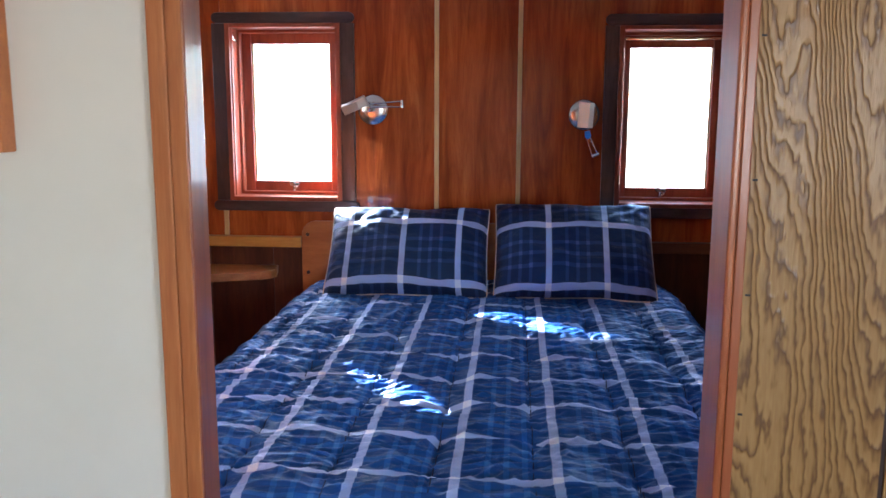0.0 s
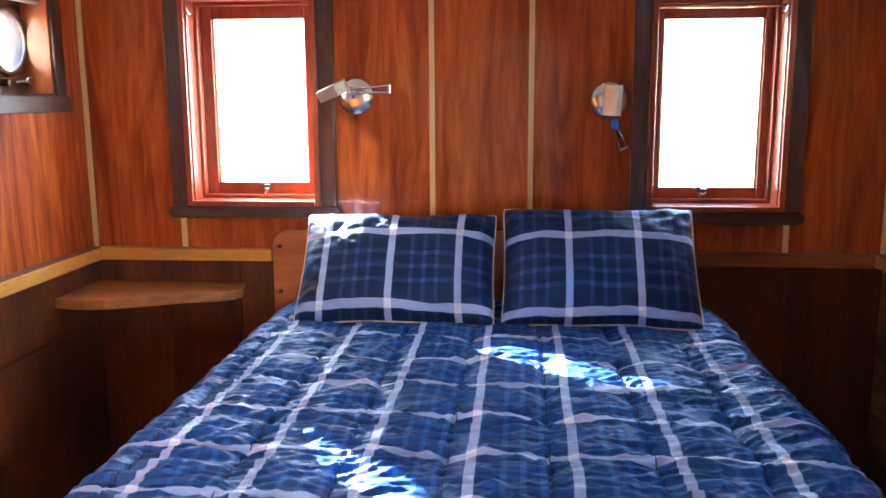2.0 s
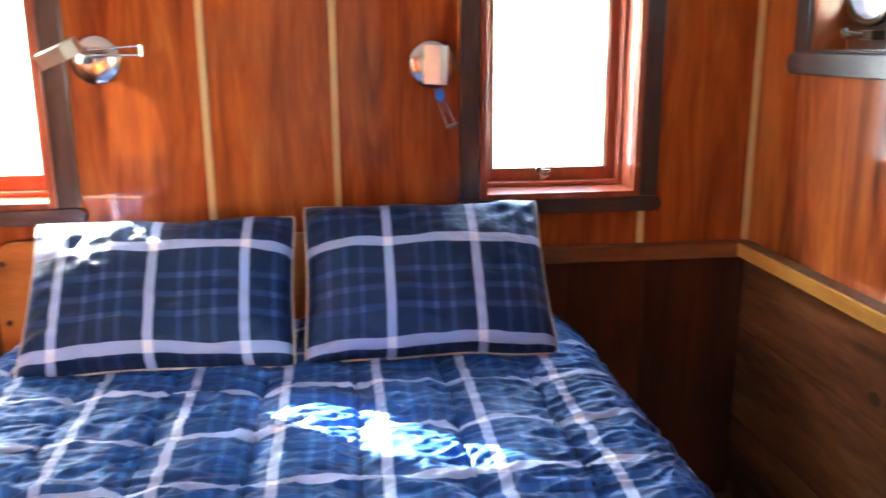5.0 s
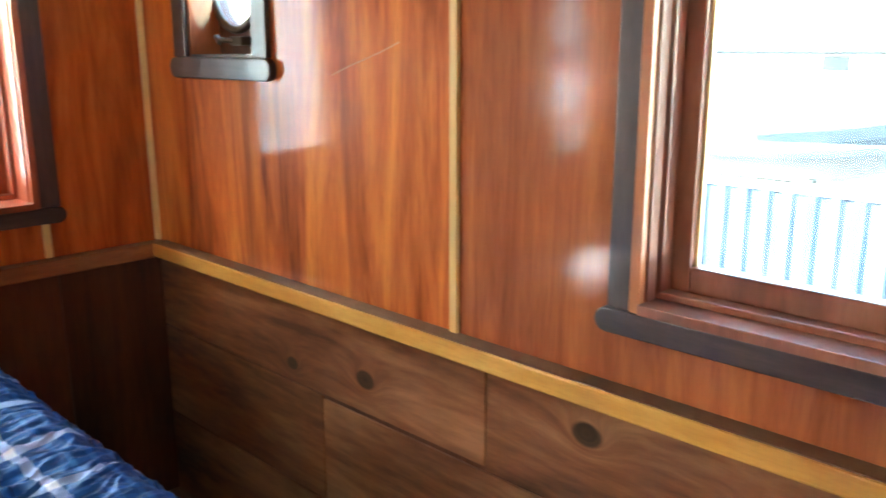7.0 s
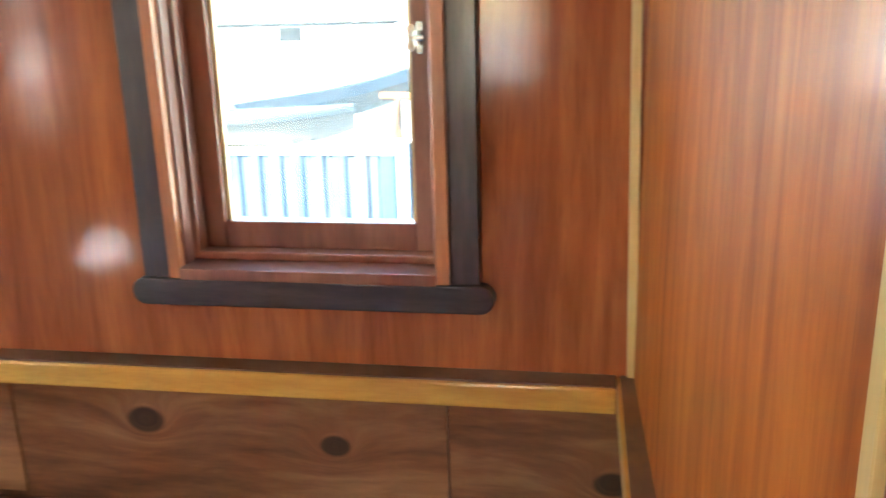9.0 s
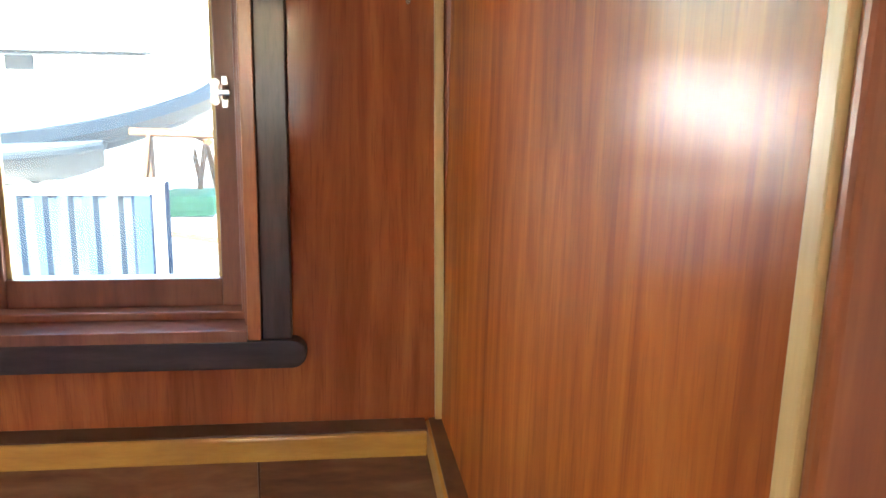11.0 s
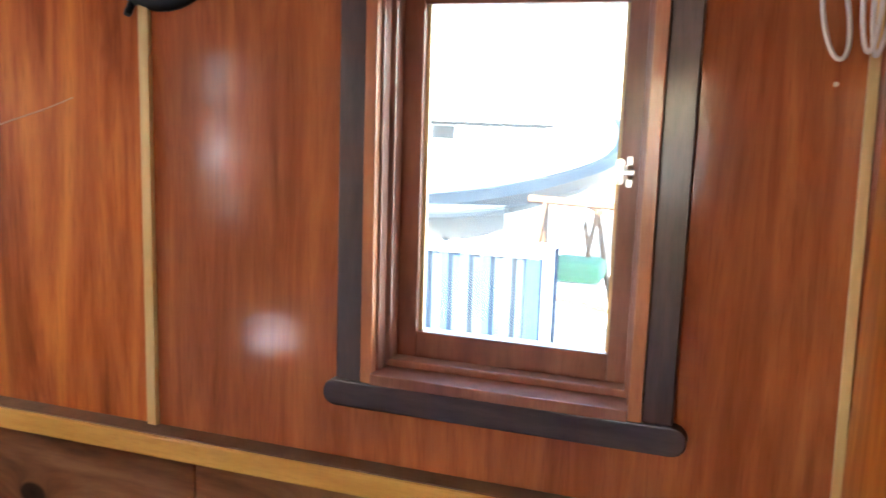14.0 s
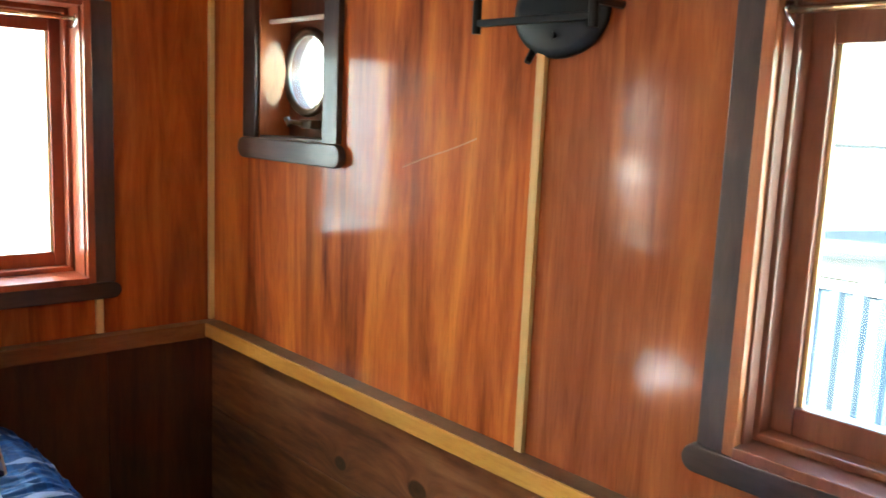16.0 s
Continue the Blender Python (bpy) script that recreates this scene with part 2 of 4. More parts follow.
RED_TONES = ((0.15, 0.024, 0.008), (0.31, 0.058, 0.012), (0.47, 0.112, 0.019), (0.62, 0.19, 0.034))
FLAME_TONES = ((0.12, 0.021, 0.008), (0.34, 0.072, 0.015), (0.52, 0.134, 0.026), (0.67, 0.208, 0.04))
PLAIN_TONES = ((0.15, 0.031, 0.013), (0.3, 0.077, 0.026), (0.42, 0.123, 0.039), (0.55, 0.187, 0.06))
ORANGE_TONES = ((0.16, 0.032, 0.008), (0.36, 0.082, 0.014), (0.52, 0.14, 0.022), (0.66, 0.22, 0.04))
MAHOG_X = varnished("varnished_mahogany_back", "x", RED_TONES, 0.8, 1.0, 0.5, 0.04)
MAHOG_Y = varnished("varnished_mahogany_side", "y", RED_TONES)
MAHOG_FLAME = varnished("flame_figured_mahogany", "y", FLAME_TONES, 1.2, 0.6, 0.6, 0.09)
MAHOG_PLAIN = varnished("plain_brown_mahogany", "y", PLAIN_TONES, 0.75, 1.0, 0.55, 0.1)
MAHOG_ORANGE = varnished("ribbon_grained_orange_mahogany", "x", ORANGE_TONES, 0.65, 1.6, 0.38, 0.16)
PLANK = knotty_plank("knotty_dark_boards")
DADO = wood("dark_dado_boards", (0.045, 0.012, 0.006), (0.11, 0.03, 0.011), (0.19, 0.055, 0.018), (1, 1, 0.12), 0.4, 0.25)
WENGE = wood("dark_casing_wood", (0.024, 0.012, 0.011), (0.055, 0.03, 0.027), (0.095, 0.055, 0.048), (1, 1, 0.14), 0.36, 0.3, 1.4, bump=0.3)
WENGE_H = wood("dark_casing_wood_level", (0.024, 0.012, 0.011), (0.055, 0.03, 0.027), (0.095, 0.055, 0.048), (0.14, 0.14, 1), 0.36, 0.3, 1.4, bump=0.3)
SASH = wood("red_sash_wood", (0.17, 0.03, 0.014), (0.3, 0.062, 0.025), (0.42, 0.11, 0.042), (1, 1, 0.15), 0.34, 0.35)
SASH_BROWN = wood("brown_sash_wood", (0.16, 0.05, 0.028), (0.26, 0.088, 0.046), (0.36, 0.14, 0.075), (1, 1, 0.15), 0.36, 0.3)
# the light on the side windows' reveals is put into this brighter orange
REVEAL = wood("lit_window_lining", (0.3, 0.085, 0.028), (0.46, 0.155, 0.052), (0.6, 0.235, 0.085), (1, 1, 0.15), 0.32, 0.5)
BATTEN = wood("pale_batten_wood", (0.56, 0.34, 0.12), (0.7, 0.48, 0.2), (0.8, 0.58, 0.27), (1, 1, 0.08), 0.38, 0.2, 2.0)
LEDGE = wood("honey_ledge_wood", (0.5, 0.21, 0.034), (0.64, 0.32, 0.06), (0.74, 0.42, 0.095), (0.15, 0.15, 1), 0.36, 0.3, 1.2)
LEDGETOP = wood("dusty_brown_ledge_top", (0.1, 0.045, 0.02), (0.19, 0.09, 0.042), (0.28, 0.15, 0.075), (0.15, 0.15, 1), 0.5, 0.1, 1.2)
SHELFWOOD = wood("orange_shelf_wood", (0.27, 0.095, 0.022), (0.42, 0.17, 0.04), (0.55, 0.26, 0.07), (0.2, 1, 1), 0.38, 0.3, 1.3)
# honey ledge wood with the corner's shade put into the colour
SHADELEDGE = wood("shaded_honey_ledge_wood", (0.16, 0.05, 0.018), (0.26, 0.09, 0.03), (0.36, 0.14, 0.045), (0.15, 0.15, 1), 0.38, 0.3, 1.2)
HEADBOARD = wood("orange_headboard_wood", (0.36, 0.1, 0.02), (0.5, 0.16, 0.034), (0.6, 0.22, 0.05), (0.2, 1, 1), 0.36, 0.3)
JAMB = wood("red_fir_jamb", (0.2, 0.045, 0.014), (0.33, 0.085, 0.024), (0.45, 0.145, 0.044), (1, 1, 0.07), 0.34, 0.4, 1.6)
CASING = wood("worn_fir_casing", (0.26, 0.07, 0.02), (0.42, 0.135, 0.036), (0.56, 0.23, 0.075), (1, 1, 0.07), 0.45, 0.1, 1.6)
FIR = fir("brushed_fir_panel")
CREAM = paint("cream_wall_paint", (0.76, 0.71, 0.62), 0.65)
CEIL = paint("white_ceiling_paint", (0.8, 0.77, 0.72), 0.7)
FLOOR = wood("floor_boards", (0.1, 0.045, 0.02), (0.17, 0.08, 0.035), (0.24, 0.12, 0.05), (1, 0.1, 1), 0.4, 0.2)
PLAID = plaid("navy_plaid_cotton", ((0.012, 0.056, 0.215), (0.022, 0.098, 0.335), (0.055, 0.17, 0.46)))
# same cloth as the comforter; these darker tones carry the pillows' shade
PILLOWCASE = plaid("shaded_navy_plaid_cotton", ((0.008, 0.018, 0.062), (0.02, 0.042, 0.135), (0.065, 0.1, 0.26)))
THREAD = paint("navy_quilting_thread", (0.006, 0.014, 0.05), 0.8, 0.1, 0.1)
LINEN = paint("natural_piping_cotton", (0.62, 0.52, 0.42), 0.8, 0.1, 0.3)
MATTRESS = paint("mattress_ticking", (0.55, 0.55, 0.57), 0.8, 0.05, 0.2)
NICKEL = metal("brushed_nickel", (0.6, 0.6, 0.59), 0.2)
CHROME = metal("worn_chrome", (0.5, 0.5, 0.5), 0.2)
SATIN = metal("satin_nickel_sheet", (0.66, 0.63, 0.56), 0.42)
BLACK = metal("black_lacquered_iron", (0.035, 0.037, 0.04), 0.4)
BRASS = metal("pale_brass_rod", (0.75, 0.6, 0.36), 0.25)
BRONZE = metal("aged_bronze", (0.16, 0.13, 0.1), 0.35)
WHITE = paint("white_enamel", (0.8, 0.78, 0.72), 0.35, 0.03, 0.02)
TAPE = paint("blue_masking_tape", (0.02, 0.16, 0.6), 0.6, 0.1, 0.2)
CABLE = paint("white_cable_sheath", (0.68, 0.64, 0.62), 0.4, 0.03, 0.02)
GLASS = glass_pane("dusty_glare_haze_glass", 0.03)
SCRATCHED = paint("bare_scratched_wood", (0.62, 0.34, 0.15), 0.6, 0.1, 0.1)
DARKHOLE = paint("dark_nail_head", (0.02, 0.014, 0.01), 0.5, 0.1, 0.1)
BLUESTEEL = streaked_steel("faded_blue_container_steel", (0.012, 0.026, 0.05), (0.03, 0.038, 0.048))
BLUEPOST = paint("deep_blue_post_paint", (0.008, 0.02, 0.048), 0.9, 0.2, 0.2)
HULLWHITE = paint("white_hull_paint", (0.62, 0.62, 0.6), 0.3, 0.05, 0.03)
HULLGREY = paint("grey_paint_and_hull_shade", (0.035, 0.037, 0.038), 0.35, 0.08, 0.03)
HULLSTRIPE = paint("slate_stripe_and_flare_shade", (0.014, 0.019, 0.025), 0.4, 0.08, 0.03)
SLATE = paint("dark_slate_paint", (0.004, 0.005, 0.006), 0.9, 0.1, 0.1)
GRAVEL = paint("pale_hardstand_gravel", (0.33, 0.31, 0.28), 0.9, 0.2, 0.6)
RUST = paint("rusty_trestle_steel", (0.06, 0.03, 0.014), 0.7, 0.25, 0.3)
GREEN = paint("green_tarpaulin", (0.025, 0.12, 0.06), 0.7, 0.15, 0.2)
FENCE = wood("grey_fence_boards", (0.3, 0.25, 0.2), (0.42, 0.36, 0.29), (0.5, 0.44, 0.36), (1, 1, 0.1), 0.7)

for chalky in (SLATE, BLUESTEEL, BLUEPOST, HULLGREY, HULLSTRIPE, RUST, GREEN):
    chalky.node_tree.nodes["Principled BSDF"].inputs["Specular IOR Level"].default_value = 0.08

# ---- mesh helpers ----


def box(bm, x0, x1, y0, y1, z0, z1, bevel=0.0):
    verts = bmesh.ops.create_cube(bm, size=1.0)["verts"]
    for v in verts:
        v.co = Vector(((x0 + x1) / 2 + v.co.x * (x1 - x0), (y0 + y1) / 2 + v.co.y * (y1 - y0), (z0 + z1) / 2 + v.co.z * (z1 - z0)))
    if bevel:
        edges = {e for v in verts for e in v.link_edges}
        bmesh.ops.bevel(bm, geom=list(edges), offset=bevel, segments=2, affect="EDGES", profile=0.6)
    return verts


def boxed(*dims, bevel=0.0):
    bm = bmesh.new()
    box(bm, *dims, bevel=bevel)
    return bm


def rod(bm, a, b, r, sides=12, r2=None):
    a, b = Vector(a), Vector(b)
    m = Matrix.Translation((a + b) / 2) @ (b - a).to_track_quat("Z", "Y").to_matrix().to_4x4()
    bmesh.ops.create_cone(bm, cap_ends=True, segments=sides, radius1=r, radius2=r if r2 is None else r2, depth=(b - a).length, matrix=m)


def tube(bm, pts, r, sides=8, closed=False):
    """A round tube along points."""
    rings, n = [], len(pts)
    pts = [Vector(p) for p in pts]
    for i, p in enumerate(pts):
        a = pts[(i - 1) % n] if (closed or i > 0) else p
        b = pts[(i + 1) % n] if (closed or i < n - 1) else p
        d = (b - a).normalized()
        side = d.cross(Vector((0.31, 0.2, 0.93))).normalized()
        up = side.cross(d)
        rings.append([bm.verts.new(p + r * (math.cos(k * 2 * math.pi / sides) * side + math.sin(k * 2 * math.pi / sides) * up)) for k in range(sides)])
    for i in range(n if closed else n - 1):
        for k in range(sides):
            bm.faces.new((rings[i][k], rings[i][(k + 1) % sides], rings[(i + 1) % n][(k + 1) % sides], rings[(i + 1) % n][k]))
    if not closed:
        bm.faces.new(rings[0])
        bm.faces.new(list(reversed(rings[-1])))


def disc(bm, centre, normal, r1, r2, depth, sides=40, sx=1.0):
    m = Matrix.Translation(centre) @ Vector(normal).to_track_quat("Z", "Y").to_matrix().to_4x4() @ Matrix.Diagonal((sx, 1, 1, 1))
    bmesh.ops.create_cone(bm, cap_ends=True, segments=sides, radius1=r1, radius2=r2, depth=depth, matrix=m)


def prism(bm, outline, axis, lo, hi, bevel=0.0):
    """An outline of (u, v) pairs drawn out along an axis: x takes (y, z), y takes (x, z), z takes (x, y)."""
    put = {"x": lambda u, v, w: (w, u, v), "y": lambda u, v, w: (u, w, v), "z": lambda u, v, w: (u, v, w)}[axis]
    a = [bm.verts.new(put(u, v, lo)) for u, v in outline]
    b = [bm.verts.new(put(u, v, hi)) for u, v in outline]
    n = len(outline)
    fs = [bm.faces.new(a), bm.faces.new(list(reversed(b)))]
    for i in range(n):
        fs.append(bm.faces.new((a[i], b[i], b[(i + 1) % n], a[(i + 1) % n])))
    bmesh.ops.recalc_face_normals(bm, faces=fs)
    if bevel:
        edges = {e for f in fs[:2] for e in f.edges}
        bmesh.ops.bevel(bm, geom=list(edges), offset=bevel, segments=2, affect="EDGES", profile=0.6)


def slab(bm, axis, lo, hi, u0, u1, v0, v1, holes=()):
    """A plate across an axis from lo to hi, over u and v, with rectangular holes (u0, u1, v0, v1) right through it."""
    us = sorted({u0, u1, *(min(max(h[i], u0), u1) for h in holes for i in (0, 1))})
    vs = sorted({v0, v1, *(min(max(h[i], v0), v1) for h in holes for i in (2, 3))})

    def full(i, j):
        if not (0 <= i < len(us) - 1 and 0 <= j < len(vs) - 1):
            return False
        u, v = (us[i] + us[i + 1]) / 2, (vs[j] + vs[j + 1]) / 2
        return not any(h[0] < u < h[1] and h[2] < v < h[3] for h in holes)

    put = {"x": lambda u, v, w: (w, u, v), "y": lambda u, v, w: (u, w, v), "z": lambda u, v, w: (u, v, w)}[axis]
    cache = {}

    def vert(i, j, w):
        key = (i, j, w)
        if key not in cache:
            cache[key] = bm.verts.new(put(us[i], vs[j], w))
        return cache[key]

    for i in range(len(us) - 1):
        for j in range(len(vs) - 1):
            if not full(i, j):
                continue
            for w in (lo, hi):
                bm.faces.new([vert(i, j, w), vert(i + 1, j, w), vert(i + 1, j + 1, w), vert(i, j + 1, w)])
            for di, dj, a, b in ((-1, 0, (i, j), (i, j + 1)), (1, 0, (i + 1, j), (i + 1, j + 1)), (0, -1, (i, j), (i + 1, j)), (0, 1, (i, j + 1), (i + 1, j + 1))):
                if not full(i + di, j + dj):
                    bm.faces.new([vert(*a, lo), vert(*b, lo), vert(*b, hi), vert(*a, hi)])
    bmesh.ops.recalc_face_normals(bm, faces=bm.faces)


def finish(ob, bm, material, smooth=False):
    me = bpy.data.meshes.new(ob if isinstance(ob, str) else ob.name)
    bm.to_mesh(me)
    bm.free()
    me.materials.append(material)
    if smooth:
        me.polygons.foreach_set("use_smooth", [True] * len(me.polygons))
    return me


def solid(name, bm, material, label="", category="", kind="", group="", smooth=False):
    """A thing or piece of the setting that is one mesh."""
    ob = new(name, finish(name, bm, material, smooth))
    return tagged(ob, label, category, group, kind)


def thing(name, at, label, category, group="", kind=""):
    """An Empty at the base of a thing of several parts."""
    ob = new(name)
    ob.location = at
    ob.empty_display_size = 0.05
    return tagged(ob, label, category, group, kind)


def part(name, bm, material, parent, label="", smooth=False):
    ob = new(name, finish(name, bm, material, smooth))
    ob.parent = parent
    if parent.type == "EMPTY":
        ob.matrix_parent_inverse = Matrix.Translation(-parent.location)
    return tagged(ob, label)

# ---- the cabin: floor, walls, ceiling ----
XL, XR, YB, YE = -1.464, 1.712, 4.0, 1.28      # faces of the side walls, the head wall and the entry wall
ZC, LEDGE_Z = 2.25, 0.95
OUT = 0.20                                      # thickness of the outer walls
SKEW = 0.026                                    # how far the entry wall runs out of square in the corner
YS = -2.6                                       # far end of the saloon
WIN_L, WIN_R, WIN_S = -0.766, 1.058, 1.862      # middles of the three windows
NICHE_R, NICHE_L = 3.52, 3.595

floor = solid("floor", boxed(XL - OUT, XR + OUT, YS - 0.1, YB + OUT, -0.06, 0.0), FLOOR, "dark varnished wooden floor boards", "floor", "structure")
bm = bmesh.new()
slab(bm, "z", ZC, ZC + 0.06, XL - OUT, XR + OUT, YS - 0.1, YB + OUT)
ceiling = solid("ceiling", bm, CEIL, "plain white painted cabin ceiling", "ceiling", "structure")

hole_l = (WIN_L - 0.275, WIN_L + 0.275, 1.123, 1.957)
hole_r = (WIN_R - 0.262, WIN_R + 0.262, 1.112, 1.94)
hole_s = (WIN_S - 0.25, WIN_S + 0.25, 1.113, 1.885)
hole_nr = (NICHE_R - 0.178, NICHE_R + 0.178, 1.566, 2.02)
hole_nl = (NICHE_L - 0.178, NICHE_L + 0.178, 1.566, 2.02)
hole_p = hole_s
saloon_r = (-1.5, -0.3, 1.1, 1.9)
saloon_end = (0.97, 1.63, 1.05, 1.85)


def wall(name, axis, lo, hi, u0, u1, holes, material, label):
    b = bmesh.new()
    slab(b, axis, lo, hi, u0, u1, 0.0, ZC, holes)
    return solid(name, b, material, label, "wall", "structure")


wall_head = wall("wall_head", "y", YB + 0.006, YB + OUT, XL - OUT, XR + OUT, (hole_l, hole_r), DADO, "cabin head wall panelled in glossy varnished mahogany veneer")
wall_starboard = wall("wall_starboard", "x", XR + 0.006, XR + OUT, YS, YB + 0.006, (hole_s, hole_nr, saloon_r), DADO,
                      "cabin side wall of varnished mahogany over dark knotty boards")
wall_port = wall("wall_port", "x", XL - OUT, XL - 0.006, YS, YB + 0.006, (hole_nl, hole_p), DADO, "cabin side wall of varnished mahogany over dark boards")
wall_saloon = wall("wall_saloon", "y", YS - 0.1, YS, XL - 0.006, XR + 0.006, (saloon_end,), CREAM, "plain cream painted end wall of the saloon")
door = (-0.192, 0.650, -0.1, 2.02)
wall_entry = wall("wall_entry", "y", 1.212, YE - 0.006, XL - 0.006, XR + 0.006, (door,), DADO, "partition wall between saloon and cabin with open doorway")
# saloon side: cream plaster board, brushed fir sheets
bm = bmesh.new()
slab(bm, "y", 1.205, 1.212, XL - 0.006, -0.2005, 0.0, ZC)
part("plaster_board", bm, CREAM, wall_entry, "cream painted board")
part("fir_sheet", boxed(0.6505, 0.860, 1.206, 1.212, 0.0, ZC), FIR, wall_entry, "brushed golden fir plywood with bold figure")
part("fir_sheet", boxed(0.868, XR - 0.006, 1.206, 1.212, 0.0, ZC), FIR, wall_entry, "brushed golden fir plywood with bold figure")
part("sheet_joint", boxed(0.8605, 0.8675, 1.209, 1.212, 0.0, ZC), WENGE, wall_entry, "dark joint strip")
for z in (0.95, 1.13, 1.308, 1.472, 1.668, 1.85):
    part("panel_nail", boxed(0.6535, 0.6605, 1.2047, 1.206, z - 0.0015, z + 0.0015), DARKHOLE, wall_entry)


def veneer(parent, axis, lo, hi, u0, u1, v0, v1, holes, material):
    b = bmesh.new()
    slab(b, axis, lo, hi, u0, u1, v0, v1, holes)
    part("veneer_panel", b, material, parent)


# mahogany veneer sheets between the battens
head_joints = (XL, -1.071, -0.039, 0.348, 1.337, XR)
for a, b in zip(head_joints, head_joints[1:]):
    veneer(wall_head, "y", YB, YB + 0.006, a + 0.001, b - 0.001, 0.93, ZC, (hole_l, hole_r), MAHOG_X)
for a, b in ((YE, 2.584), (2.584, YB)):
    veneer(wall_starboard, "x", XR, XR + 0.006, a + 0.001, b - 0.001, 0.93, ZC, (hole_s, hole_nr), MAHOG_PLAIN if a == YE else MAHOG_FLAME)
    veneer(wall_port, "x", XL - 0.006, XL, a + 0.001, b - 0.001, 0.93, ZC, (hole_nl, hole_p), MAHOG_Y)
# the sheet beside the doorway stands a little askew to the side wall
bm = bmesh.new()
prism(bm, [(0.651, YE - 0.006), (XR, YE - 0.006), (XR, YE + SKEW), (0.651, YE)], "z", 0.93, ZC)
part("veneer_panel", bm, MAHOG_ORANGE, wall_entry)
veneer(wall_entry, "y", YE - 0.006, YE, XL, -0.193, 0.93, ZC, (), MAHOG_X)
bm = bmesh.new()
slab(bm, "x", XR - 0.002, XR + 0.006, YS, 1.205, 0.0, ZC, (saloon_r,))
part("fir_sheet", bm, FIR, wall_starboard, "brushed golden fir plywood")
bm = bmesh.new()
slab(bm, "x", XL - 0.006, XL + 0.002, YS, 1.205, 0.0, ZC)
part("plaster_board", bm, CREAM, wall_port, "cream painted board")
# boards under the ledge
for y0, y1, z0, z1 in ((YE, 1.625, 0.638, 0.93), (1.627, 2.488, 0.634, 0.93), (2.490, YB, 0.642, 0.93),
                       (YE, 1.9, 0.31, 0.631), (1.903, 3.1, 0.312, 0.629), (3.103, YB, 0.31, 0.637), (YE, 2.6, 0.0, 0.306), (2.603, YB, 0.0, 0.306)):
    part("board", boxed(XR - 0.002, XR + 0.006, y0 + 0.001, y1 - 0.001, z0, z1 - 0.003, bevel=0.0015), PLANK, wall_starboard)
    part("board", boxed(XL - 0.006, XL + 0.002, y0 + 0.001, y1 - 0.001, z0, z1 - 0.003, bevel=0.0015), DADO, wall_port)
for x0, x1 in ((XL, -1.16), (-1.16, -0.844), (-0.844, -0.69), (-0.69, -0.2), (-0.2, 0.3), (0.3, 0.965), (0.965, 1.36), (1.36, XR)):
    part("board", boxed(x0 + 0.001, x1 - 0.001, YB - 0.003, YB + 0.006, 0.0, 0.928, bevel=0.0015), DADO, wall_head)
part("board", boxed(0.651, XR, YE - 0.006, YE + 0.001, 0.0, 0.928), DADO, wall_entry)
part("board", boxed(XL, -0.193, YE - 0.006, YE + 0.001, 0.0, 0.928), DADO, wall_entry)


def batten(parent, x0, x1, y0, y1, z0, z1):
    part("batten", boxed(x0, x1, y0, y1, z0, z1, bevel=0.002), BATTEN, parent)


for x in (-0.039, 0.348):
    batten(wall_head, x - 0.0105, x + 0.0105, YB - 0.012, YB, LEDGE_Z, ZC)
batten(wall_head, -1.082, -1.060, YB - 0.012, YB, LEDGE_Z, 1.071)
batten(wall_head, 1.326, 1.348, YB - 0.012, YB, LEDGE_Z, 1.06)
batten(wall_head, XL + 0.0005, XL + 0.017, YB - 0.017, YB, LEDGE_Z, ZC)
batten(wall_head, XR - 0.017, XR - 0.0005, YB - 0.017, YB, LEDGE_Z, ZC)
batten(wall_starboard, XR - 0.012, XR, 2.573, 2.595, LEDGE_Z, ZC)
bm = boxed(XR - 0.012, XR, 1.302, 1.317, LEDGE_Z, ZC, bevel=0.002)
for v in bm.verts:
    v.co.y += 0.02 * (v.co.z - LEDGE_Z)
part("batten", bm, BATTEN, wall_starboard)
bm = bmesh.new()
prism(bm, [(XR - 0.02, 1.287), (XR - 0.001, 1.287), (XR - 0.001, 1.3015), (XR - 0.008, 1.3015), (XR - 0.014, 1.297)], "z", LEDGE_Z, ZC, bevel=0.001)
for v in bm.verts:
    v.co.y += 0.02 * (v.co.z - LEDGE_Z)
part("corner_moulding", bm, JAMB, wall_starboard)

# honey ledge along the walls
ledge_head = solid("trim_ledge_head", boxed(XL, -0.693, YB - 0.055, YB - 0.003, 0.899, LEDGE_Z - 0.001, bevel=0.004), LEDGE, "honey-coloured wooden ledge along the head wall", "ledge", "structure")
# same ledge in the starboard corner, its shade carried by the darker wood tone
solid("trim_ledge_head_starboard", boxed(0.968, XR, YB - 0.055, YB - 0.003, 0.899, LEDGE_Z - 0.001, bevel=0.004), SHADELEDGE,
      "honey-coloured wooden ledge, coloured darker for the shaded corner", "ledge", "structure")


def side_ledge(name, dims, label, inset):
    """A honey-coloured nosing with a darker, dusty top board let in behind it."""
    x0, x1, y0, y1, z0, z1 = dims
    ledge = solid(name, boxed(*dims, bevel=0.005), LEDGE, label, "ledge", "structure")
    ax0, ax1, ay0, ay1 = inset
    part("top_board", boxed(x0 + ax0, x1 + ax1, y0 + ay0, y1 + ay1, z1 - 0.004, z1 + 0.003, bevel=0.001), LEDGETOP, ledge, "dull brown dusty top")


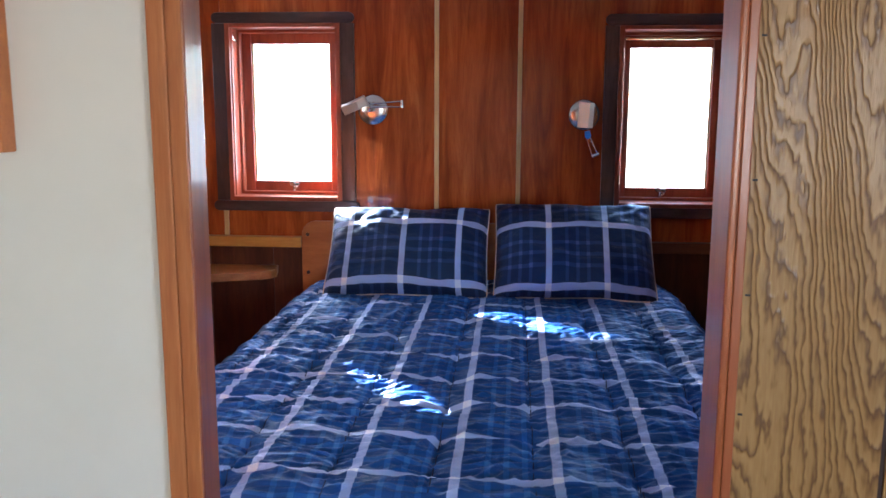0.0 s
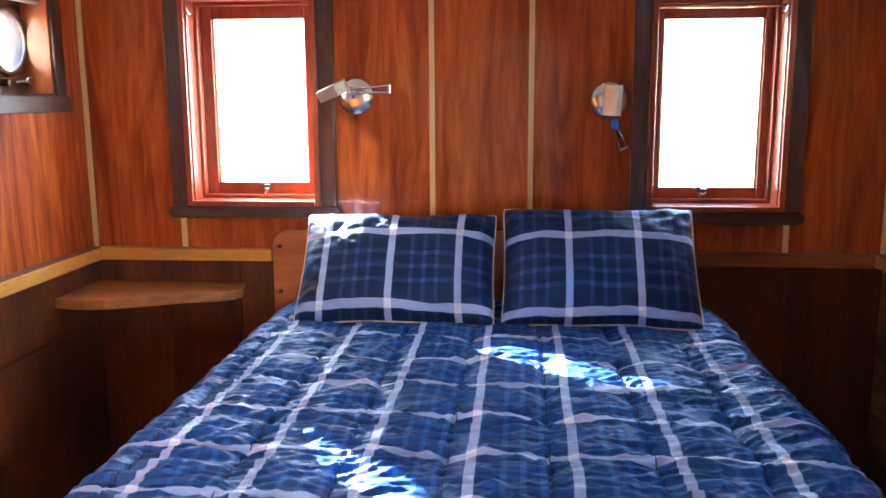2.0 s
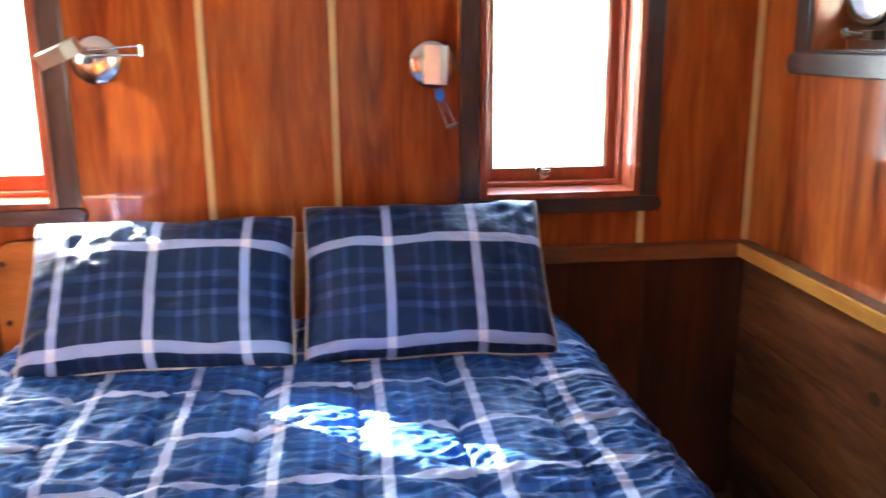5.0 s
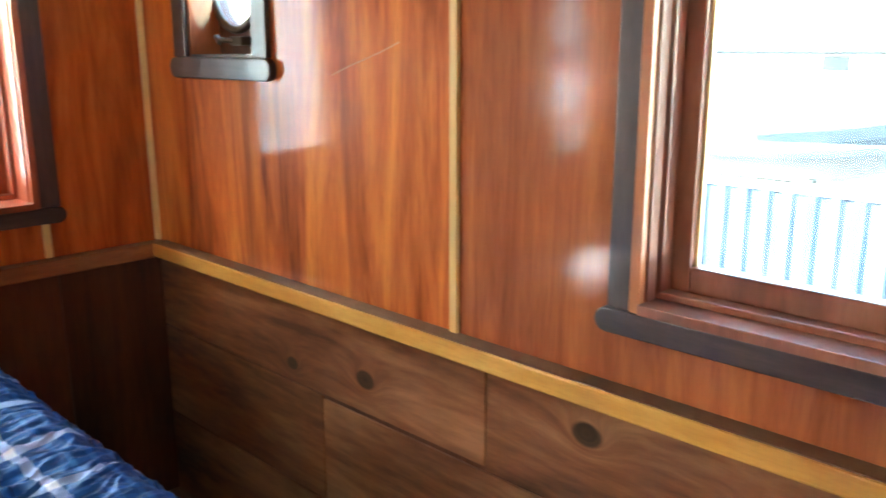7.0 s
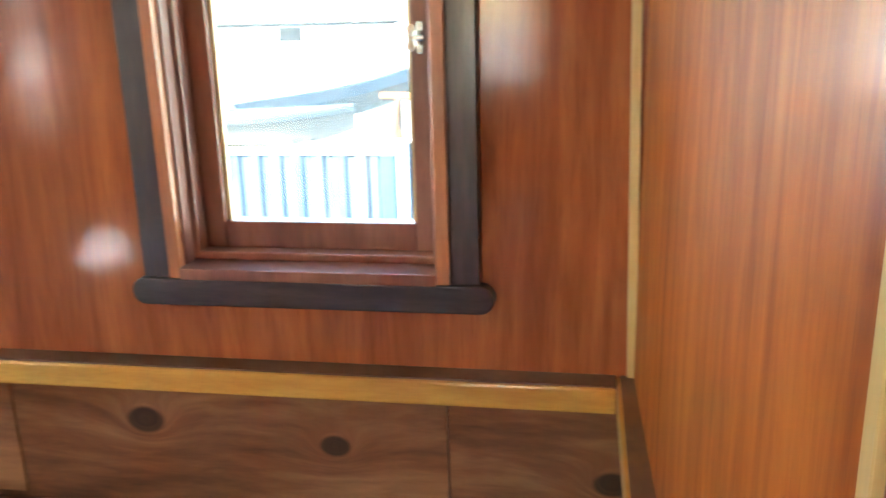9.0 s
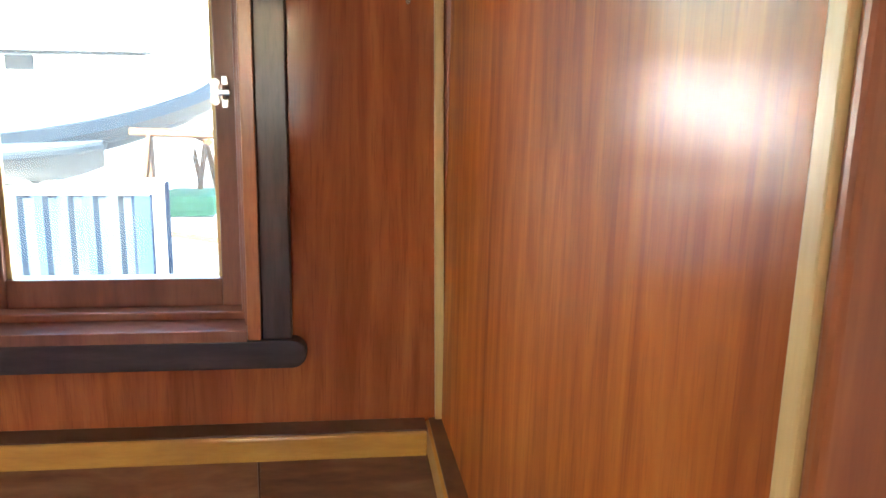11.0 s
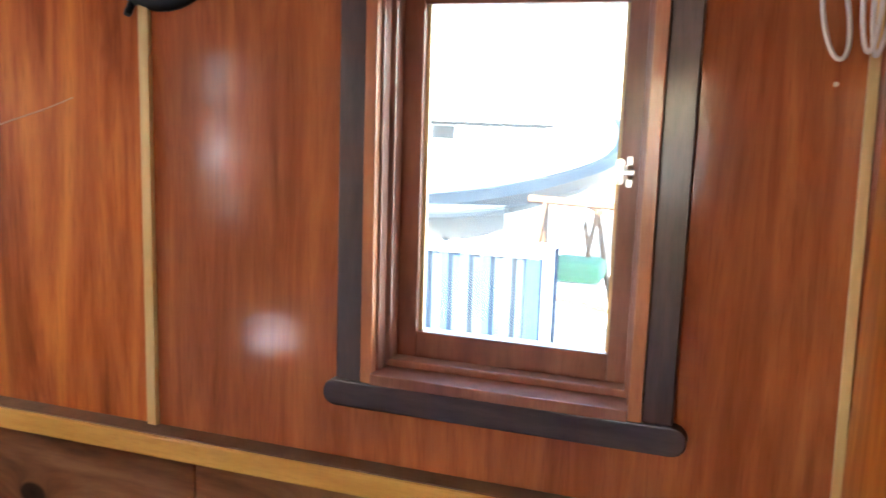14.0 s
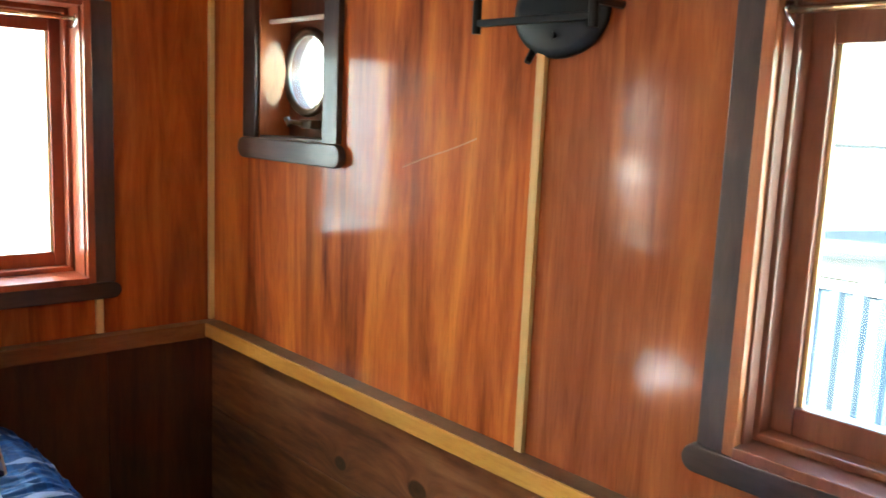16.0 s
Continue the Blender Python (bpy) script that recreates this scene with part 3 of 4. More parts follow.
side_ledge("trim_ledge_starboard", (XR - 0.056, XR - 0.002, YE + 0.055, YB - 0.056, 0.905, LEDGE_Z), "long honey-coloured wooden ledge along the side wall", (0.006, 0, 0, 0))
side_ledge("trim_ledge_port", (XL + 0.002, XL + 0.056, YE + 0.055, YB - 0.056, 0.899, LEDGE_Z), "long honey-coloured wooden ledge along the side wall", (0, -0.006, 0, 0))
side_ledge("trim_ledge_entry", (0.68, XR - 0.003, YE + 0.001, YE + 0.054, 0.899, LEDGE_Z), "honey-coloured wooden ledge on the entry wall", (0, 0, 0, -0.006))

# ---- doorway ----
doorway = thing("door_1", (0.23, 1.24, 0.0), "open doorway lined with glossy red-brown fir", "doorway", kind="structure")
part("jamb", boxed(-0.192, -0.148, 1.1965, 1.265, 0.0, 2.0, bevel=0.003), JAMB, doorway, "dark glossy jamb board")
part("jamb", boxed(0.6215, 0.6335, 1.194, 1.2955, 0.0, 2.0, bevel=0.004), JAMB, doorway, "glossy reddish jamb board")
part("jamb_edge", boxed(0.6336, 0.6475, 1.194, 1.2055, 0.0, 2.0, bevel=0.002), JAMB, doorway)
part("head_jamb", boxed(-0.192, 0.650, 1.196, 1.279, 2.0, 2.02, bevel=0.003), JAMB, doorway)
part("casing", boxed(-0.200, -0.1725, 1.188, 1.212, 0.0, 2.045, bevel=0.003), CASING, doorway, "worn reddish fir casing")
part("casing", boxed(-0.1715, -0.148, 1.189, 1.196, 0.0, 2.0, bevel=0.002), CASING, doorway, "worn reddish fir casing with chipped pale edge")
part("casing_edge", boxed(0.6336, 0.649, 1.281, 1.2985, 0.0, 2.0, bevel=0.002), BATTEN, doorway, "pale inner casing strip")
part("head_casing", boxed(-0.208, 0.675, 1.190, 1.212, 2.046, 2.09, bevel=0.003), JAMB, doorway)

# ---- windows ----
TO_HEAD = Matrix.Translation((0, YB, 0))                                                     # u = x, w = y - YB
TO_PORT = Matrix(((0, -1, 0, XL), (1, 0, 0, 0), (0, 0, 1, 0), (0, 0, 0, 1)))                  # u = y, w = XL - x
TO_STARBOARD = Matrix(((0, 1, 0, XR), (-1, 0, 0, 0), (0, 0, 1, 0), (0, 0, 0, 1)))            # u = -y, w = x - XR


def rounded_bar(b, u0, u1, w0, w1, v0, v1):
    """A board with half-round ends."""
    r, mid = (v1 - v0) / 2, (v0 + v1) / 2
    pts = [(u1 - r + r * math.cos(a), mid + r * math.sin(a)) for a in [math.pi * (k / 10 - 0.5) for k in range(11)]]
    pts += [(u0 + r - r * math.cos(a), mid - r * math.sin(a)) for a in [math.pi * (k / 10 - 0.5) for k in range(11)]]
    prism(b, pts, "y", w0, w1, bevel=0.003)


def wpart(name, b, material, parent, m, label="", smooth=False):
    b.transform(m)
    bmesh.ops.recalc_face_normals(b, faces=b.faces)
    return part(name, b, material, parent, label, smooth)


def window(name, m, mid, half, glass_half, v0, v1, g0, g1, casing, sill_half, deep_at, label, tone):
    """A casement in the wall: dark casing, stepped red liner, sash and pane. v0..v1 the liner, g0..g1 the pane."""
    at = m @ Vector((mid, 0, v0))
    win = thing(name, at, label, "window", kind="structure")
    for s in (-1, 1):
        a, b = sorted((mid + s * half, mid + s * (half + casing)))
        wpart("side_casing", boxed(a, b, -0.026, -0.0005, v0, v1, bevel=0.003), WENGE, win, m, "dark brown casing board")
    b = bmesh.new()
    rounded_bar(b, mid - half - casing, mid + half + casing, -0.026, -0.0005, v1 + 0.001, v1 + 0.05)
    wpart("head_casing", b, WENGE_H, win, m, "dark brown casing board")
    b = bmesh.new()
    rounded_bar(b, mid - sill_half, mid + sill_half, -0.032, -0.0005, v0 - 0.05, v0 - 0.001)
    wpart("sill_board", b, WENGE_H, win, m, "dark brown board with rounded ends")
    # liner, in two steps
    deep = OUT - 0.002
    for s in (-1, 1):
        a, b = sorted((mid + s * half, mid + s * (half - 0.022)))
        wpart("liner", boxed(a, b, -0.031, deep, v0, v1, bevel=0.002), REVEAL if tone is SASH_BROWN else SASH, win, m)
        a, b = sorted((mid + s * (half - 0.022), mid + s * (half - 0.0275)))
        wpart("reveal_bead", boxed(a, b, -0.012, 0.018, v0 + 0.0205, v1 - 0.0205, bevel=0.002), tone, win, m)
        a, b = sorted((mid + s * (half - 0.022), mid + s * (half - 0.036)))
        wpart("stop", boxed(a, b, deep_at - 0.06, deep_at - 0.021, v0 + 0.022, v1 - 0.022, bevel=0.004), tone, win, m)
    wpart("liner", boxed(mid - half + 0.022, mid + half - 0.022, -0.038, deep, v0, v0 + 0.02, bevel=0.002), tone, win, m)
    wpart("liner", boxed(mid - half + 0.022, mid + half - 0.022, -0.030, deep, v1 - 0.02, v1, bevel=0.002), tone, win, m)
    wpart("stop", boxed(mid - half + 0.022, mid + half - 0.022, deep_at - 0.06, deep_at - 0.021, v0 + 0.02, v0 + 0.035, bevel=0.004), tone, win, m)
    wpart("stop", boxed(mid - half + 0.022, mid + half - 0.022, deep_at - 0.06, deep_at - 0.021, v1 - 0.035, v1 - 0.02, bevel=0.004), tone, win, m)
    # sash
    s_half, s0, s1 = half - 0.024, v0 + 0.022, v1 - 0.022
    d0, d1 = deep_at - 0.02, deep_at + 0.018
    for s in (-1, 1):
        a, b = sorted((mid + s * s_half, mid + s * glass_half))
        wpart("stile", boxed(a, b, d0, d1, s0, s1, bevel=0.003), tone, win, m)
        a, b = sorted((mid + s * glass_half, mid + s * (glass_half - 0.007)))
        wpart("glazing_bead", boxed(a, b, d0 + 0.014, d1 - 0.014, g0, g1), BATTEN, win, m, "pale glazing bead")
    wpart("rail", boxed(mid - glass_half, mid + glass_half, d0 + 0.001, d1 - 0.001, s0, g0, bevel=0.003), tone, win, m)
    wpart("rail", boxed(mid - glass_half, mid + glass_half, d0 + 0.001, d1 - 0.001, g1, s1, bevel=0.003), tone, win, m)
    pane = wpart("pane", boxed(mid - glass_half, mid + glass_half, deep_at - 0.002, deep_at + 0.001, g0, g1), GLASS, win, m)
    pane.visible_shadow = False
    return win


window_1 = window("window_1", TO_HEAD, WIN_L, 0.275, 0.195, 1.123, 1.957, 1.206, 1.872, 0.064, 0.356, 0.142,
                  "small casement window in red-brown wood with dark casing", SASH)
window_2 = window("window_2", TO_HEAD, WIN_R, 0.262, 0.194, 1.112, 1.94, 1.190, 1.850, 0.062, 0.338, 0.150,
                  "small casement window in red-brown wood with brass curtain rod", SASH)
window_3 = window("window_3", TO_STARBOARD, -WIN_S, 0.25, 0.178, 1.113, 1.885, 1.195, 1.789, 0.05, 0.324, 0.082,
                  "narrow side window in red-brown wood overlooking the boatyard", SASH_BROWN)
window_6 = window("window_6", TO_PORT, WIN_S, 0.25, 0.178, 1.113, 1.885, 1.195, 1.789, 0.05, 0.324, 0.082,
                  "narrow side window in red-brown wood facing the doorway side", SASH_BROWN)


def rounded_latch(win, m, u, w, v, turned):
    """A chrome casement fastener: keeper plate with two eyes, knuckle and thumb lever."""
    b = bmesh.new()
    if turned:
        prism(b, [(u - 0.004, v - 0.026), (u + 0.006, v - 0.026), (u + 0.009, v), (u + 0.006, v + 0.026), (u - 0.004, v + 0.026)], "y", w - 0.004, w, 0.001)
        disc(b, (u - 0.014, w - 0.003, v + 0.014), (0, 1, 0), 0.008, 0.008, 0.005, 20)
        disc(b, (u - 0.014, w - 0.003, v - 0.014), (0, 1, 0), 0.008, 0.008, 0.005, 20)
        box(b, u - 0.021, u - 0.006, w - 0.005, w, v - 0.014, v + 0.014, bevel=0.002)
        rod(b, (u, w - 0.012, v - 0.012), (u, w - 0.012, v + 0.012), 0.008, 12)
        box(b, u - 0.008, u + 0.012, w - 0.02, w - 0.004, v - 0.005, v + 0.005, bevel=0.002)
    else:
        box(b, u - 0.03, u + 0.03, w - 0.008, w + 0.01, v - 0.028, v - 0.024, bevel=0.001)
        rod(b, (u, w, v - 0.024), (u, w, v + 0.004), 0.009, 12)
        disc(b, (u - 0.012, w - 0.004, v + 0.016), (0, 1, 0), 0.012, 0.012, 0.008, 20)
        box(b, u - 0.006, u + 0.026, w - 0.01, w, v + 0.006, v + 0.02, bevel=0.003)
        rod(b, (u + 0.004, w - 0.016, v - 0.01), (u + 0.018, w - 0.022, v + 0.004), 0.005, 10)
    wpart("latch", b, CHROME, win, m, "chrome casement latch")


rounded_latch(window_1, TO_HEAD, WIN_L + 0.005, 0.118, 1.178, False)
rounded_latch(window_2, TO_HEAD, WIN_R - 0.025, 0.126, 1.166, False)
rounded_latch(window_3, TO_STARBOARD, -1.668, 0.060, 1.513, True)


def curtain_rod(name, m, mid, half, w, v, with_rod, label):
    """A thin rod in two wire hooks."""
    cr = thing(name, m @ Vector((mid, w, v)), label, "curtain rod")
    if with_rod:
        b = bmesh.new()
        rod(b, (mid - half, w, v), (mid + half, w, v), 0.0065, 10)
        wpart("rod", b, BRASS, cr, m, "", True)
    for s in (-1, 1):
        b = bmesh.new()
        u = mid + s * (half + 0.004)
        tube(b, [(u, w + 0.05, v - 0.022), (u, w + 0.018, v - 0.02), (u, w, v - 0.009), (u, w - 0.011, v), (u, w - 0.004, v + 0.01), (u, w + 0.008, v + 0.012)], 0.004, 8)
        wpart("hook", b, NICKEL, cr, m, "metal rod hook", True)


curtain_rod("curtain_rod", TO_HEAD, WIN_R, 0.232, 0.012, 1.884, True, "thin brass curtain rod hooked inside the window")
curtain_rod("curtain_rod_hooks", TO_HEAD, WIN_L, 0.245, 0.012, 1.905, False, "pair of small empty curtain rod hooks")
curtain_rod("curtain_rod", TO_STARBOARD, -WIN_S, 0.218, -0.012, 1.834, True, "thin brass curtain rod hooked inside the side window")


# ---- portholes in their boxed niches ----


def porthole(name, side, mid, half, label):
    """A boxed niche through the wall lining with a dark frame and a round bronze porthole at its back."""
    face, s = (XR, 1) if side > 0 else (XL, -1)
    deep = 0.11
    nich = thing(name, (face, mid, 1.566), label, "porthole", kind="structure")

    def xs(a, b):
        return tuple(sorted((face + s * a, face + s * b)))

    for e in (-1, 1):
        a, b = sorted((mid + e * half, mid + e * (half + 0.07)))
        part("side_casing", boxed(*xs(-0.018, -0.0005), a, b, 1.567, 2.02, bevel=0.003), WENGE, nich, "dark brown casing board")
        a, b = sorted((mid + e * half, mid + e * (half - 0.008)))
        part("niche_side", boxed(*xs(-0.004, deep), a, b, 1.566, 2.02), MAHOG_PLAIN, nich)
    for z0, z1, nm, ext in ((1.504, 1.566, "sill_board", 0.092), (2.021, 2.075, "head_casing", 0.092)):
        b = bmesh.new()
        r, m0 = (z1 - z0) / 2, (z0 + z1) / 2
        y0, y1 = mid - half - ext, mid + half + ext
        pts = [(y1 - r + r * math.cos(a), m0 + r * math.sin(a)) for a in [math.pi * (k / 10 - 0.5) for k in range(11)]]
        pts += [(y0 + r - r * math.cos(a), m0 - r * math.sin(a)) for a in [math.pi * (k / 10 - 0.5) for k in range(11)]]
        prism(b, pts, "x", *xs(-0.024, -0.0005), bevel=0.004)
        part(nm, b, WENGE_H, nich, "dark brown board with rounded ends")
    part("niche_floor", boxed(*xs(-0.004, deep), mid - half + 0.008, mid + half - 0.008, 1.5665, 1.574), WENGE_H, nich)
    part("niche_head", boxed(*xs(-0.004, deep), mid - half + 0.008, mid + half - 0.008, 2.012, 2.02), WENGE_H, nich)
    # back of the niche with a round opening
    py, pz, pr = mid + 0.06, 1.762, 0.109
    b = bmesh.new()
    n = 48
    for w in (deep - 0.012, deep + 0.02):
        x = face + s * w
        ring = [b.verts.new((x, py + pr * math.cos(2 * math.pi * k / n), pz + pr * math.sin(2 * math.pi * k / n))) for k in range(n)]
        rim = []
        for k in range(n):
            c, d = math.cos(2 * math.pi * k / n), math.sin(2 * math.pi * k / n)
            fy = ((mid + half - 0.0085) - py) / c if c > 0 else (py - (mid - half + 0.0085)) / -c if c < 0 else 9
            fz = (2.0115 - pz) / d if d > 1e-6 else (pz - 1.5745) / -d if d < -1e-6 else 9
            f = min(abs(fy), abs(fz))
            rim.append(b.verts.new((x, py + f * c, pz + f * d)))
        for k in range(n):
            b.faces.new((ring[k], ring[(k + 1) % n], rim[(k + 1) % n], rim[k]))
    vs = list(b.verts)
    for k in range(n):
        a, c = vs[k], vs[(k + 1) % n]
        b.faces.new((a, c, vs[2 * n + (k + 1) % n], vs[2 * n + k]))
    bmesh.ops.recalc_face_normals(b, faces=b.faces)
    part("niche_back", b, DADO, nich)
    b = bmesh.new()
    tube(b, [(face + s * (deep - 0.018), py + (pr + 0.008) * math.cos(2 * math.pi * k / n), pz + (pr + 0.008) * math.sin(2 * math.pi * k / n)) for k in range(n)], 0.012, 10, True)
    ring = part("porthole_ring", b, BRONZE, nich, "aged bronze ring", True)
    b = bmesh.new()
    disc(b, (face + s * deep, py, pz), (1, 0, 0), pr + 0.002, pr + 0.002, 0.004, 48)
    pane = part("pane", b, GLASS, nich)
    pane.visible_shadow = False
    b = bmesh.new()
    y = py - 0.02
    box(b, *xs(deep - 0.05, deep - 0.012), y - 0.045, y + 0.02, 1.6, 1.626, bevel=0.006)
    rod(b, (face + s * (deep - 0.05), y, 1.613), (face + s * (deep - 0.085), y + 0.02, 1.618), 0.007, 10)
    rod(b, (face + s * (deep - 0.085), y + 0.03, 1.627), (face + s * (deep - 0.085), y + 0.01, 1.607), 0.008, 10)
    part("dog_bolt", b, BRONZE, nich, "bronze closing bolt")
    b = bmesh.new()
    rod(b, (face + s * 0.03, mid - half + 0.009, 1.905), (face + s * 0.03, mid + half - 0.009, 1.905), 0.007, 10)
    part("curtain_rod", b, WHITE, nich, "white curtain rod", True)
    return nich


porthole("window_4", 1, NICHE_R, 0.178, "round bronze porthole in a dark framed niche")
porthole("window_5", -1, NICHE_L, 0.178, "round bronze porthole in a dark framed niche")

# ---- the bed ----
BED_Z = 0.745
bed = thing("bed", (0.22, 2.7, 0.0), "wide wooden berth with a thick mattress", "bed")
part("base", boxed(-0.55, 0.99, 1.62, 3.94, 0.0, 0.42, bevel=0.01), DADO, bed, "dark wooden berth base")
part("mattress", boxed(-0.55, 0.99, 1.62, 3.93, 0.42, 0.70, bevel=0.04), MATTRESS, bed)
b = bmesh.new()
r = 0.07
pts = [(-0.688, 0.45), (0.962, 0.45)]
pts += [(0.962 - r + r * math.cos(a), 1.03 - r + r * math.sin(a)) for a in [math.pi / 2 * k / 8 for k in range(9)]]
pts += [(-0.688 + r - r * math.sin(a), 1.03 - r + r * math.cos(a)) for a in [math.pi / 2 * k / 8 for k in range(9)]]
prism(b, pts, "y", 3.944, 3.966, bevel=0.003)
hb = part("headboard", b, HEADBOARD, bed, "orange varnished headboard with rounded corners")
for x, z in ((-0.657, 0.965), (0.932, 0.965), (-0.657, 0.78)):
    b = bmesh.new()
    disc(b, (x, 3.942, z), (0, 1, 0), 0.009, 0.009, 0.006, 16)
    part("screw", b, NICKEL, hb)


def with_uv(me, uvs):
    layer = me.uv_layers.new(name="cloth")
    idx = np.empty(len(me.loops), dtype=np.int32)
    me.loops.foreach_get("vertex_index", idx)
    layer.data.foreach_set("uv", np.asarray(uvs, dtype=np.float32)[idx].ravel())


def sheet_mesh(name, co, uv, nu, nv, material, closed=False):
    faces = [(j * nu + i, j * nu + i + 1, (j + 1) * nu + i + 1, (j + 1) * nu + i) for j in range(nv - 1) for i in range(nu - 1)]
    me = bpy.data.meshes.new(name)
    me.from_pydata([tuple(c) for c in co], [], faces)
    with_uv(me, uv)
    me.materials.append(material)
    me.polygons.foreach_set("use_smooth", [True] * len(me.polygons))
    me.update()
    return me


def over_edge(d, r):
    """Way outward and drop for a length d of cloth past the start of a rounded edge of radius r."""
    if d <= 0:
        return 0.0, 0.0
    if d < r * math.pi / 2:
        return r * math.sin(d / r), r * (1 - math.cos(d / r))
    return r + 0.06 * (d - r * math.pi / 2), r + (d - r * math.pi / 2) * 0.98


def comforter():
    x0, x1, y0, y1 = -0.545, 0.995, 1.66, 3.93
    hang, r = 0.36, 0.085
    nu, nv = 400, 600
    co, uv = [], []
    for j in range(nv):
        v = (y0 - hang) + (y1 - y0 + hang) * j / (nv - 1)
        for i in range(nu):
            u = (x0 - hang) + (x1 - x0 + 2 * hang) * i / (nu - 1)
            ox, dx = over_edge(x0 - u, r) if u < x0 else over_edge(u - x1, r)
            oy, dy = over_edge(y0 - v, r)
            x = (x0 - ox) if u < x0 else (x1 + ox) if u > x1 else u
            y = (y0 - oy) if v < y0 else v
            drop = max(dx, dy) if min(dx, dy) < r else max(dx, dy)
            ph = (u + 0.075 + 0.006 * noise.noise(Vector((u * 3, v * 5.0, 8.8)))) / 0.2265
            seam = abs(math.sin(math.pi * ph)) ** 0.3
            edge = min(1.0, abs(math.sin(math.pi * ph)) * 3)
            p = Vector((u, v, 0.0))
            skew = v + 0.25 * u + 0.05 * noise.noise(p * 2.2)
            w1 = noise.noise(Vector((u * 3.0, skew * 15.0, 1.3)))
            bend = 0.03 * noise.noise(Vector((u * 9.0, v * 9.0, 4.4)))
            w2 = noise.noise(Vector((u * 9.0 + 4, (v - 0.2 * u + bend) * 30.0, 5.1)))
            w3 = noise.noise(Vector((u * 20.0, v * 60.0, 9.4)))
            big = noise.noise(Vector((u * 1.6, v * 1.9, 2.2)))
            ridge = 1 - abs(w1) * 2.2
            pucker = 1.0 + 0.9 * (1 - edge)
            crisp = (1 - abs(w2)) ** 3 - 0.5
            n = 0.03 * seam + 0.0105 * ridge * pucker + 0.012 * crisp * pucker + 0.0035 * (1 - 2 * abs(w3)) + 0.010 * big
            fold = 0.02 * noise.noise(Vector((u * 1.5, v * 5.0, 7.7))) if dx > r else 0.0
            z = BED_Z - drop
            if dx > r or dy > r:
                sx = -1 if u < x0 else 1 if u > x1 else 0
                x += sx * (n * 0.8 + fold)
                y -= (n * 0.8 if dy > r else 0)
            else:
                z += n - 0.008
            z -= 0.02 * max(0, (v - 3.6) / 0.33) ** 2
            x += 0.004 * noise.noise(Vector((u * 4, v * 9.0, 3.3)))
            y += 0.006 * noise.noise(Vector((u * 5, v * 4.0, 6.3)))
            co.append((x, y, z))
            uv.append((u + 0.02, v - 2.65))
    ob = new("comforter", sheet_mesh("comforter", co, uv, nu, nv, PLAID))
    mod = ob.modifiers.new("thickness", "SOLIDIFY")
    mod.thickness, mod.offset = 0.012, -1
    for k in range(-3, 7):
        u = -0.075 + 0.2265 * k
        i = round((u - x0 + hang) / (x1 - x0 + 2 * hang) * (nu - 1))
        if not 0 < i < nu - 1:
            continue
        b = bmesh.new()
        tube(b, [Vector(co[j * nu + i]) + Vector((0, 0, 0.0005)) for j in range(0, nv, 3)], 0.0014, 5)
        part("quilting_seam", b, THREAD, ob)
    return tagged(ob, "rumpled quilted navy plaid comforter spread over the bed", "comforter")


comforter()


